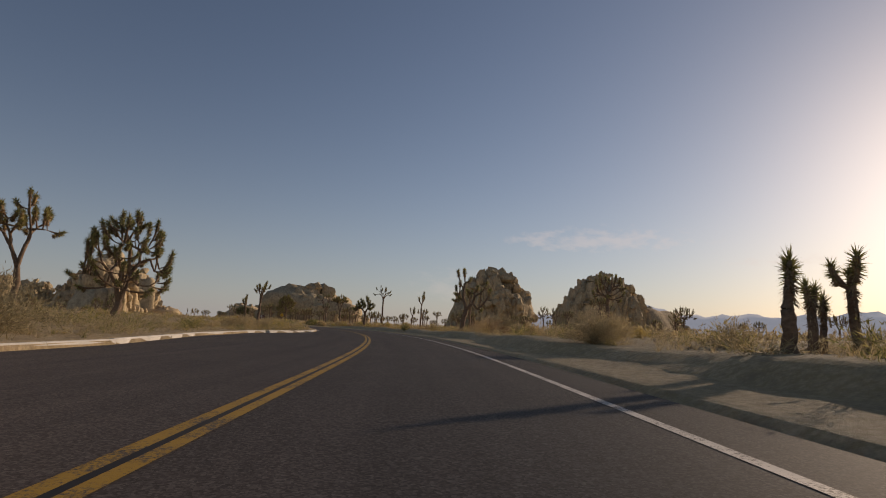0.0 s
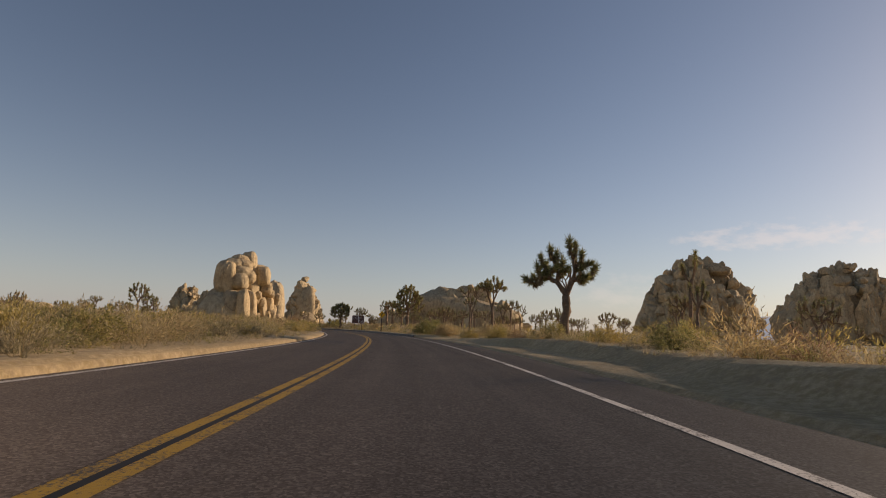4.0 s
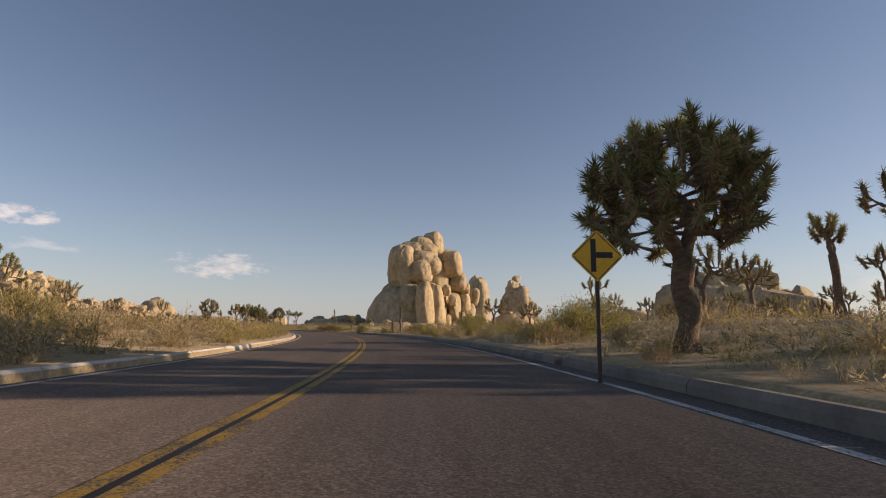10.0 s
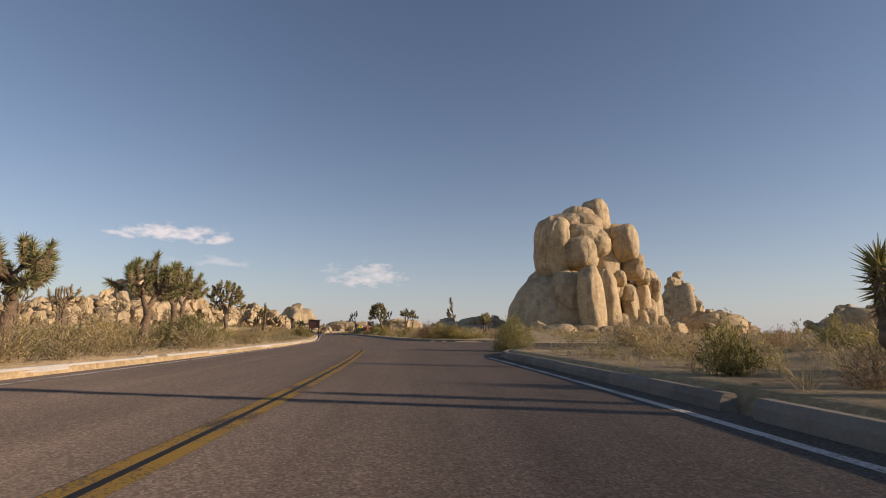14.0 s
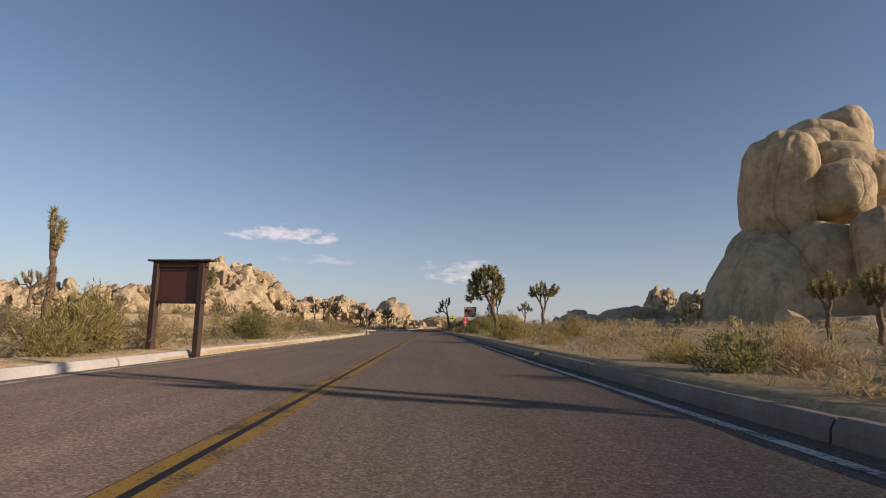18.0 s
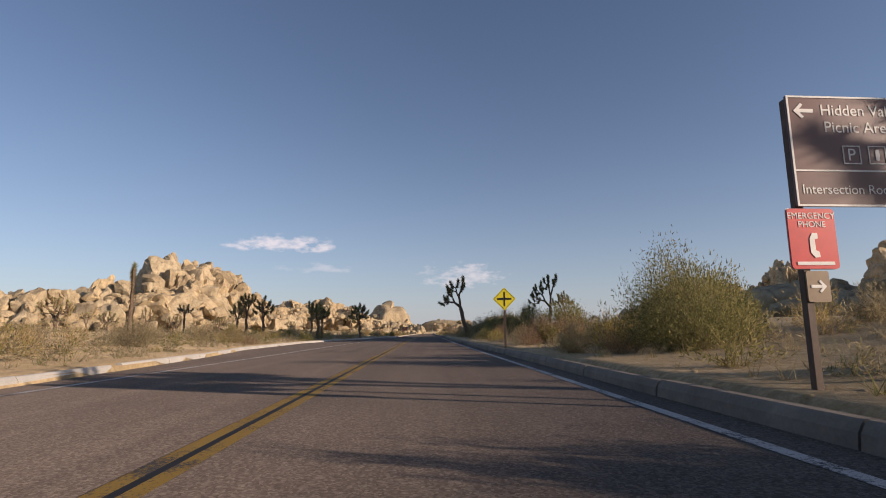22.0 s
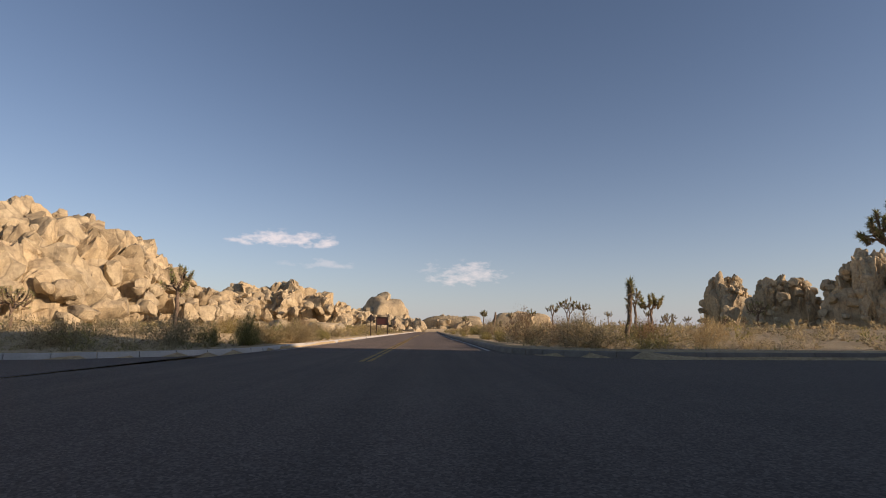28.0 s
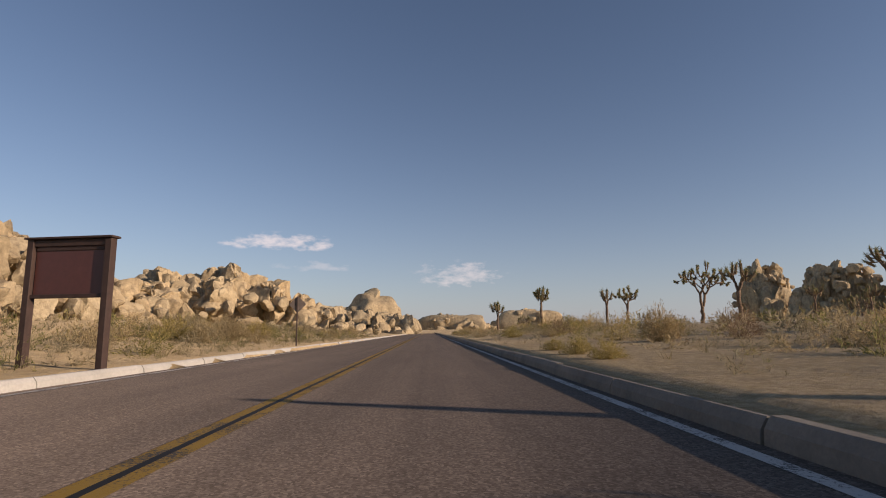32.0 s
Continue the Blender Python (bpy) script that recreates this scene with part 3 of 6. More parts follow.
# each stone: place, half sizes across, deep and high, tilt, kind
for k, (x, y, z, rx, ry, rz, tilt, kind) in enumerate([
        # the great lower mass, two pillars beside it and its plinth
        (-89.4, 343.0, 0.6, 8.2, 8.6, 12.6, 0, 4), (-83.9, 344.6, 4.0, 5.9, 6.4, 11.3, 0, 1), (-77.6, 343.5, 6.0, 3.0, 6.0, 9.9, -7, 2), (-75.6, 348.0, 5.6, 2.6, 6.0, 9.6, -8, 5),
        (-84.5, 339.5, 0.9, 5.0, 5.0, 2.2, 2, 2), (-78.0, 340.0, 0.8, 3.0, 4.0, 2.0, -2, 3), (-90.6, 346.0, 2.0, 6.4, 9.0, 10.0, 0, 1),
        # the second tier: tall left slabs, a split block, the ball and the block beside it
        (-90.2, 351.0, 21.6, 4.4, 8.0, 7.7, 8, 2), (-87.6, 347.6, 21.0, 3.7, 5.4, 7.5, 6, 0), (-87.4, 355.0, 26.6, 4.8, 6.0, 4.4, 10, 2), (-82.9, 351.6, 23.6, 4.8, 5.6, 3.6, 4, 1), (-82.6, 349.4, 19.8, 4.3, 5.0, 4.0, 0, 2), (-79.2, 351.4, 21.9, 3.4, 3.5, 3.4, 0, 4), (-77.0, 366.0, 23.6, 3.7, 6.5, 4.8, -5, 2), (-80.3, 370.0, 27.0, 4.2, 6.0, 3.0, 4, 1), (-75.9, 369.0, 17.9, 3.2, 5.0, 3.2, -6, 5),
        # the crown
        (-86.3, 359.0, 29.6, 4.4, 6.0, 3.9, 9, 1), (-83.0, 363.0, 31.0, 3.5, 5.0, 4.4, -5, 2), (-84.5, 357.0, 27.0, 5.0, 6.0, 4.0, 0, 1),
        # broken blocks down its sunny side
        (-75.1, 375.0, 15.5, 1.9, 4.0, 1.8, -12, 3), (-76.4, 378.0, 10.6, 2.5, 4.0, 4.4, -6, 0), (-75.4, 389.0, 13.6, 1.7, 3.5, 3.3, 12, 5), (-75.3, 356.0, 13.8, 1.5, 3.0, 1.8, -14, 1), (-76.0, 385.0, 7.6, 2.0, 3.0, 3.0, 9, 4), (-75.6, 364.0, 7.2, 1.8, 3.0, 3.5, -14, 2),
        (-74.4, 360.0, 10.6, 1.4, 2.4, 1.9, 10, 3), (-73.6, 366.0, 4.2, 1.9, 2.6, 2.6, -8, 5), (-73.4, 374.0, 4.6, 2.0, 2.6, 2.9, 8, 0), (-73.0, 382.0, 3.4, 2.2, 2.8, 2.4, -6, 2), (-74.6, 355.0, 3.0, 1.4, 2.0, 2.6, 4, 1), (-72.0, 361.0, 1.4, 1.6, 1.8, 1.4, 6, 4), (-71.6, 372.0, 1.6, 1.8, 2.0, 1.6, -9, 3),
        # its middle, and its unseen back, away from the road, added for the shadow
        (-84.5, 358.0, 6.0, 8.0, 9.0, 11.5, 0, 1), (-83.5, 365.0, 18.0, 5.6, 7.0, 10.5, 0, 2), (-90.0, 374.0, 9.0, 9.0, 10.0, 16.5, 0, 0), (-81.5, 374.0, 6.0, 5.6, 11.0, 10.0, 0, 1), (-92.0, 352.0, 9.0, 5.6, 9.0, 8.0, 0, 1), (-87.5, 356.0, 22.0, 4.6, 6.0, 7.4, 0, 0), (-92.0, 384.0, 8.0, 7.0, 7.0, 12.0, 0, 1)]):
    p = SEEN + (Vector((x, y, z)) - SEEN) * GROWN
    stone(tall, PILLOWS[kind], p.x + OX, p.y + OY, p.z, rx * GROWN, ry * GROWN, rz * GROWN, 17 + 4 * math.sin(k * 2.1), tilt)
# hidden stone behind the dome, added so its shadow reaches further along the road
stone(tall, PILLOWS[0], -96.7 + OX, 398.0 + OY, 10.7, 10.5, 12.0, 20.0, 17, 0)
stone(tall, PILLOWS[2], -82.0 + OX, 338.0 + OY, -0.5, 4.5, 5.0, 3.4, 20, -3)
rnd = random.Random(5)
for k in range(46):                                    # fallen blocks round its foot
    a = rnd.uniform(-2.6, 0.9)
    r = rnd.uniform(15, 25)
    q = rnd.uniform(0.7, 2.2)
    x, y = -88 + r * math.cos(a) * 1.1, 364 + r * math.sin(a)
    stone(tall, (SMALL if q < 2.4 else BLOCKS)[k % 10], x + OX, y + OY, land_at(x, y) + q * 0.35, q * rnd.uniform(0.8, 1.5), q, q * rnd.uniform(0.6, 0.95), rnd.uniform(0, 360), rnd.uniform(-15, 15))


def pile(label, x, y, half_x, half_y, height, turn, count, seed, block=0.20, core=0.7):
    """A hill of stacked boulders: large ones heaped within an oval, small ones in front and on top."""
    rnd = random.Random(seed)
    e = formation(label, x, y)
    ca, sa = math.cos(radians(turn)), math.sin(radians(turn))
    base = land_at(x, y)
    if core > 0.8:                                     # one smooth dome with rubble round its foot
        stone(e, PILLOWS[seed % 6], 0, 0, base, half_x * 0.9, half_y * 0.9, height * core, turn, 3)
    else:
        stone(e, BOULDERS[seed % 12], 0, 0, base, half_x * 0.85, half_y * 0.85, height * (0.84 if core > 0.5 else 0.62), turn, 0)
    for k in range(count):
        big = k < count * 0.35
        r = math.sqrt(rnd.random()) * (0.8 if big else 1.0) if core < 0.8 else rnd.uniform(0.8, 1.15)
        a = rnd.uniform(0, 6.283)
        u, w = r * math.cos(a), r * math.sin(a)
        top = height * max(0.0, 1 - r ** (1.7 if core > 0.5 else 2.8)) * rnd.uniform(0.75, 1.0)
        q = height * block * (rnd.uniform(0.9, 1.5) if big else rnd.uniform(0.35, 0.85))
        px, py = u * half_x * ca - w * half_y * sa, u * half_x * sa + w * half_y * ca
        if big:
            sz = min(max(q, top * 0.55), q * (1.35 if core > 0.5 else 2.4))
            stone(e, BLOCKS[(k + seed) % 14] if core > 0.5 else CRAGS[(k + seed) % 8], px, py, base + top - sz * 0.8, q * rnd.uniform(1.0, 1.5), q * rnd.uniform(0.9, 1.3), sz, rnd.uniform(0, 360), rnd.uniform(-10, 10))
        else:
            stone(e, SMALL[(k + seed) % 10], px, py, base + top - q * 0.2, q * rnd.uniform(0.9, 1.4), q * rnd.uniform(0.8, 1.2), q * rnd.uniform(0.7, 1.15), rnd.uniform(0, 360), rnd.uniform(-18, 18))
    return e


pile("brown granite boulder hill against the light", 172, 388, 38, 30, 46, 20, 170, 2, 0.13, 0.45)
pile("brown granite boulder hill against the light", 358, 508, 66, 45, 66, 20, 190, 3, 0.10, 0.45)
pile("low granite boulder hill far off", 430, 520, 60, 40, 34, 20, 40, 4)
pile("rounded granite dome on the plain", -104, 497, 8.6, 9, 32, 0, 26, 6, 0.13, 1.0)
pile("domed granite outcrop with dark joints", -156, 838, 25, 24, 64, 0, 110, 7, 0.11, 0.75)
pile("low granite blocks beside the dome", -62, 412, 12, 9, 8, 0, 34, 22, 0.3)
pile("dark granite hill in shade", 48, 560, 55, 40, 44, 0, 60, 8)
pile("small granite outcrop on the plain", -20, 620, 28, 20, 20, 0, 30, 9)
pile("small granite outcrop on the plain", 10, 640, 24, 20, 24, 0, 30, 10)
pile("far granite towers beyond the trees", -338, 885, 26, 24, 50, 0, 80, 11, 0.10, 0.4)
pile("far granite towers beyond the trees", -285, 850, 34, 26, 44, 0, 90, 12, 0.10, 0.4)
pile("far granite towers beyond the trees", -225, 830, 40, 26, 56, 0, 100, 13, 0.09, 0.4)
pile("rounded far granite outcrop by the road", -567, 671, 28, 24, 32, 0, 40, 14, 0.26)
pile("low boulder outcrop behind scrub", -122, 372, 12, 8, 5.5, 0, 30, 18, 0.34)
pile("low boulder outcrop behind scrub", -143, 384, 11, 8, 6, 0, 30, 19, 0.34)
pile("low boulder outcrop behind scrub", -112, 352, 9, 5, 3.2, 0, 18, 20, 0.5)
pile("low far boulders where the road ends", -545, 740, 40, 18, 16, 30, 36, 15, 0.3)
pile("low far boulders where the road ends", -500, 790, 34, 18, 20, 30, 30, 16, 0.3)
pile("distant granite hill behind the trees", 40, 700, 60, 40, 38, 0, 40, 17)

# the long sunlit ridge
ridge = formation("long sunlit golden granite boulder ridge", -340, 420)
crest = [(-336, 250, 13), (-326, 285, 15), (-320, 318, 17), (-318, 345, 20), (-330, 366, 29), (-348, 381, 37), (-362, 394, 32), (-370, 410, 31), (-385, 425, 20), (-393, 440, 20), (-390, 461, 21.5), (-373, 474, 19.5), (-368, 489, 12.5), (-352, 500, 8), (-338, 512, 5.5)]
cl = smooth_line(crest, 2.0)
rnd = random.Random(21)
for k in range(780):
    i = rnd.randrange(len(cl) - 1)
    c = cl[i]
    d = cl[min(i + 2, len(cl) - 1)] - cl[max(i - 2, 0)]
    nrm = Vector((d[1], -d[0], 0)).normalized()
    big = k < 170
    v = rnd.uniform(-0.25, 0.5) if big else rnd.uniform(0.12, 1.08)
    wide = 12 + c[2] * 1.0
    top = c[2] * max(0.03, 1 - abs(v) ** 1.15) * rnd.uniform(0.86, 1.0)
    q = rnd.uniform(0.16, 0.34) * c[2] + 1.5 if big else rnd.choice((rnd.uniform(0.8, 1.8), rnd.uniform(1.2, 2.8), rnd.uniform(2.0, 4.0)))
    x, y = c[0] + nrm.x * v * wide, c[1] + nrm.y * v * wide
    face = math.degrees(math.atan2(nrm.y, nrm.x)) + rnd.choice((0, 90, 180, 270)) + rnd.gauss(0, 13)
    if big:
        sz = max(q, top * 0.52)
        stone(ridge, CRAGS[k % 8], x + 340, y - 420, top - sz * 0.92, q * rnd.uniform(0.9, 1.3), q * rnd.uniform(1.0, 1.7), sz, face, rnd.uniform(-9, 9))
    else:
        stone(ridge, (SMALL if q < 2.0 else BLOCKS)[k % 10], x + 340, y - 420, min(top, c[2] * 0.9) - q * 0.45, q * rnd.uniform(0.9, 1.4), q * rnd.uniform(0.8, 1.3), q * rnd.uniform(0.65, 1.25), face, rnd.uniform(-16, 16))

for x, y, q in ((-104.6, 339.0, 1.25), (-99.2, 343.0, 1.0), (-101.6, 341.5, 0.8), (-108.5, 338.6, 0.7), (-121.0, 346.0, 1.1)):
    e = tagged(new("boulder"), "pale rounded boulder among the scrub", "boulder", "loose boulders")
    e.location = (x, y, land_at(x, y))
    stone(e, BOULDERS[int(q * 10) % 12], 0, 0, q * 0.4, q * 1.15, q, q * 0.75, q * 300, 6, "rock_body")

e = tagged(new("rock_slab"), "pale smooth rock slab lying in the sand", "rock", "loose boulders")
p = on_road(230.5, 11.4)
e.location = (p.x, p.y, land_at(p.x, p.y))
stone(e, BOULDERS[4], 0, 0, 0.0, 2.0, 1.4, 0.34, 40, 3, "rock_body")

for x, y, rx, rz, turn in ((-221.6, 390.2, 2.2, 0.95, 60), (-219.5, 383.6, 1.8, 0.9, 100), (-224.5, 381.0, 1.5, 0.7, 20)):
    e = tagged(new("boulder"), "smooth tan boulder half buried beside the scrub", "boulder", "loose boulders")
    e.location = (x, y, land_at(x, y))
    stone(e, BOULDERS[int(rx * 7) % 12], 0, 0, rz * 0.15, rx, rx * 0.7, rz, turn, 4, "rock_body")


# ---- plants ----
def leaf_material(name, stops, rough=0.8, through_light=0.45):
    m, n, l, b = material(name, rough)
    geo, oi = n.new("ShaderNodeNewGeometry"), n.new("ShaderNodeObjectInfo")
    c = ramp(n, l, geo.outputs["Random Per Island"], stops)
    tint = ramp(n, l, oi.outputs["Random"], [(0.0, (0.40, 0.42, 0.40)), (0.5, (0.5, 0.5, 0.5)), (1.0, (0.60, 0.55, 0.46))])
    c = mix(n, l, 0.8, c, tint, "OVERLAY")
    l.new(c, b.inputs["Base Color"])
    tr = n.new("ShaderNodeBsdfTranslucent")
    l.new(c, tr.inputs[0])
    ms = n.new("ShaderNodeMixShader")
    ms.inputs[0].default_value = through_light
    l.new(b.outputs[0], ms.inputs[1])
    l.new(tr.outputs[0], ms.inputs[2])
    l.new(ms.outputs[0], n["Material Output"].inputs[0])
    return m


YUCCA = leaf_material("yucca_leaf", [(0.0, (0.13, 0.135, 0.052)), (0.55, (0.25, 0.245, 0.098)), (1.0, (0.41, 0.375, 0.18))], 0.55, 0.3)
THATCH = leaf_material("dead_yucca_leaf", [(0.0, (0.130, 0.094, 0.058)), (1.0, (0.325, 0.247, 0.156))], 0.85, 0.08)
DRY = leaf_material("dry_grass", [(0.0, (0.27, 0.20, 0.105)), (0.5, (0.43, 0.335, 0.185)), (1.0, (0.58, 0.475, 0.295))])
SCRUB = leaf_material("grey_brown_scrub", [(0.0, (0.19, 0.150, 0.095)), (0.5, (0.36, 0.295, 0.180)), (1.0, (0.53, 0.445, 0.280))])
OLIVE = leaf_material("olive_shrub_leaf", [(0.0, (0.115, 0.118, 0.046)), (0.6, (0.27, 0.25, 0.098)), (1.0, (0.46, 0.395, 0.175))])
GOLD = leaf_material("golden_shrub_leaf", [(0.0, (0.20, 0.165, 0.060)), (0.6, (0.40, 0.325, 0.120)), (1.0, (0.56, 0.465, 0.205))])
RUST = leaf_material("rusty_dry_shrub", [(0.0, (0.149, 0.090, 0.055)), (0.6, (0.299, 0.196, 0.121)), (1.0, (0.483, 0.356, 0.253))])


def bark():
    m, n, l, b = material("yucca_bark", 0.95)
    tc = n.new("ShaderNodeTexCoord").outputs["Object"]
    f = noise_of(n, l, 5, 6, 0.7, tc, (1, 1, 2.2))
    g = noise_of(n, l, 22, 4, 0.7, tc, (1, 1, 0.5))
    c = ramp(n, l, f, [(0.3, (0.10, 0.067, 0.046)), (0.7, (0.25, 0.18, 0.125))])
    l.new(c, b.inputs["Base Color"])
    bump(n, l, b, mix(n, l, 0.5, f, g), 1.0, 0.06)
    return m


BARK = bark()


class Soup:
    """Vertices and faces gathered for one mesh, with a material slot for each face."""
    def __init__(self):
        self.v, self.f, self.m = [], [], []

    def tri(self, a, b, c, slot=0):
        k = len(self.v)
        self.v += [a, b, c]
        self.f.append((k, k + 1, k + 2))
        self.m.append(slot)

    def tube(self, pts, radii, sides=6, slot=0):
        k0 = len(self.v)
        up = Vector((0.31, 0.17, 0.93))
        for i, p in enumerate(pts):
            d = (pts[min(i + 1, len(pts) - 1)] - pts[max(i - 1, 0)]).normalized()
            a = d.cross(up if abs(d.dot(up)) < 0.95 else Vector((1, 0, 0))).normalized()
            b = d.cross(a)
            for j in range(sides):
                t = 6.2832 * j / sides
                w = radii[i] * (1 + 0.13 * math.sin(i * 2.7 + j * 2.1))
                self.v.append(p + a * math.cos(t) * w + b * math.sin(t) * w)
        for i in range(len(pts) - 1):
            for j in range(sides):
                q = k0 + i * sides
                self.f.append((q + j, q + (j + 1) % sides, q + sides + (j + 1) % sides, q + sides + j))
                self.m.append(slot)
        self.f.append(tuple(range(k0 + (len(pts) - 1) * sides, k0 + len(pts) * sides)))
        self.m.append(slot)

    def mesh(self, name, mats, smooth=False):
        me = mesh_from(name, self.v, self.f, None, smooth)
        for m in mats:
            me.materials.append(m)
        me.polygons.foreach_set("material_index", self.m)
        return me


def tuft(soup, rnd, p, d, size, blades, span=1.6):
    """The shaggy end of a limb: stiff leaves crowd the tip, dead ones hang behind it."""
    d = d.normalized()
    a = d.cross(Vector((0.2, 0.9, 0.1))).normalized()
    b = d.cross(a)
    soup.tube([p - d * size * (span * 0.95), p - d * size * span * 0.45, p, p + d * size * 0.22], [size * 0.15, size * 0.22, size * 0.22, size * 0.08], 5, 1)
    for k in range(blades):
        t = rnd.uniform(0, 6.2832)
        u = rnd.random()
        e = 0.95 - 1.9 * u + rnd.uniform(-0.25, 0.3) if u < 0.65 else rnd.uniform(-0.9, -0.2)
        e = max(-0.95, min(0.98, e))
        r = math.sqrt(max(0.04, 1 - e * e))
        out = (a * math.cos(t) + b * math.sin(t)) * r + d * e
        base = p - d * size * (span * u - 0.25)
        tip = base + out * size * rnd.uniform(0.55, 0.92) * (1.0 - 0.35 * u)
        w = out.cross(Vector((rnd.gauss(0, 1), rnd.gauss(0, 1), rnd.gauss(0, 1)))).normalized() * size * 0.055
        soup.tri(base + w, base - w, tip, 1 if u > 0.72 else 0)


def joshua(seed, height, crown, radius, tips, trunk, base=0.4, lean=(0.0, 0.0), shape="dome", tuft_size=0.34, blades=64, sides=6, squash=1.0, tips_at=None, fork_at=None):
    """A tree of forking limbs that end in rosettes. crown: share of the height where the crown begins. Returns two meshes."""
    rnd = random.Random(seed)
    wood, leaf = Soup(), Soup()
    ends = []
    top = height - tuft_size * 0.7
    low = height * crown
    for k in range(tips):
        a = k * 2.39996 + rnd.uniform(-0.3, 0.3)
        if shape == "dome":
            u = (k + 0.5) / tips
            h = 1 - u ** 0.85
            r = math.sqrt(max(0.0, 1 - h * h)) * rnd.uniform(0.62, 1.0)
            h = h ** 0.62 * rnd.uniform(0.84, 1.0)
        elif shape == "vase":
            u = (k + 0.5) / tips
            r = math.sqrt(u) * rnd.uniform(0.75, 1.0)
            h = rnd.uniform(0.55, 1.0) * (1 - 0.3 * r)
        else:                                            # column
            r = rnd.uniform(0.1, 0.8)
            h = (k + 1) / tips
        ends.append(Vector((lean[0] + math.cos(a) * r * radius, lean[1] + math.sin(a) * r * radius * squash, low + (top - low) * h)))
    if tips_at:                                          # a tree whose limbs are known one by one: across, up
        ends = [Vector((u, rnd.uniform(-0.5, 0.5) * radius, w)) for u, w in tips_at]
        tips = len(ends)
    fork = Vector((lean[0] * 0.5, lean[1] * 0.5, low * rnd.uniform(0.75, 0.95))) if fork_at is None else Vector((fork_at[0], 0, fork_at[1]))
    if tips == 1:
        fork = ends[0] * 0.5 + Vector((rnd.uniform(-0.1, 0.1), 0, 0))

    def limb(p, q, r0, r1, bow):
        n = 3 if sides < 5 else 4
        mid = (p + q) / 2 + bow
        pts = [p * (1 - u) ** 2 + mid * 2 * u * (1 - u) + q * u * u for u in [i / n for i in range(n + 1)]]
        wood.tube(pts, [r0 + (r1 - r0) * i / n for i in range(n + 1)], sides)
        return (pts[-1] - pts[-2]).normalized()

    def grow(p, group, r):
        if len(group) == 1:
            q = group[0]
            d = q - p
            bow = Vector((d.x * 0.22, d.y * 0.22, -abs(d.z) * 0.1 - 0.12 * d.length))
            way = limb(p, q, r, max(tuft_size * 0.2, r * 0.7), bow)
            tuft(leaf, rnd, q, way + Vector((0, 0, 0.5)), tuft_size * rnd.uniform(0.85, 1.15), blades, 1.25 if tips > 14 else 1.5)
            return
        c = sum(group, Vector()) / len(group)
        if len(group) == 2:
            parts_ = [[group[0]], [group[1]]]
        else:
            axis = Vector((rnd.gauss(0, 1), rnd.gauss(0, 1), rnd.gauss(0, 0.35)))
            far = max(group, key=lambda g: (g - c).length)
            axis = (far - c) + axis * 0.15 * (far - c).length
            srt = sorted(group, key=lambda g: (g - c).dot(axis))
            cut = max(1, min(len(srt) - 1, int(len(srt) * rnd.uniform(0.4, 0.6))))
            parts_ = [srt[:cut], srt[cut:]]
        for g in parts_:
            cg = sum(g, Vector()) / len(g)
            if len(g) == 1:
                grow(p, g, r * 0.72)
            else:
                q = p.lerp(cg, 0.42)
                q.z = min(q.z, min(e.z for e in g) + 0.1) if len(g) < 6 else q.z
                limb(p, q, r * 0.86, r * 0.72, Vector((rnd.uniform(-0.1, 0.1), rnd.uniform(-0.1, 0.1), -0.06 * (q - p).length)))
                grow(q, g, r * 0.74)

    n = 6
    foot = [Vector((0, 0, -0.35))] + [fork * (i / n) + Vector((math.sin(i * 1.7 + seed) * trunk * 0.25, math.cos(i * 1.3 + seed) * trunk * 0.25, 0)) for i in range(n)] + [fork]
    wood.tube(foot, [trunk * 1.45, trunk * 1.3] + [trunk * (1.05 - 0.1 * i / n) for i in range(1, n)] + [trunk * 0.9], sides + 2)
    grow(fork, ends, trunk * 0.85)
    if shape == "column":                                # shaggy dead leaves down the stem
        for k in range(int(height * 60)):
            u = 1 - 0.45 * rnd.random() ** 1.3
            p = fork * u if tips > 1 else ends[0] * u
            t = rnd.uniform(0, 6.283)
            o = Vector((math.cos(t), math.sin(t), rnd.uniform(-1.3, -0.3))).normalized()
            w = Vector((-math.sin(t), math.cos(t), 0)) * 0.022
            s = p + Vector((math.cos(t), math.sin(t), 0)) * trunk * 0.7
            leaf.tri(s + w, s - w, s + o * 0.17, 1)
    return wood.mesh("trunk", [BARK], True), leaf.mesh("crown", [YUCCA, THATCH])


def plant_tree(meshes, x, y, label, turn=0.0, size=1.0, sink=0.0):
    e = tagged(new("joshua_tree"), label, "tree", "joshua trees on the plain")
    e.matrix_basis = pose(x, y, land_at(x, y) - sink, 0, 0, turn) @ Matrix.Scale(size, 4)
    part("trunk", meshes[0], e, "rough grey-brown bark")
    part("crown", meshes[1], e, "stiff green rosettes over dead brown leaves")
    return e


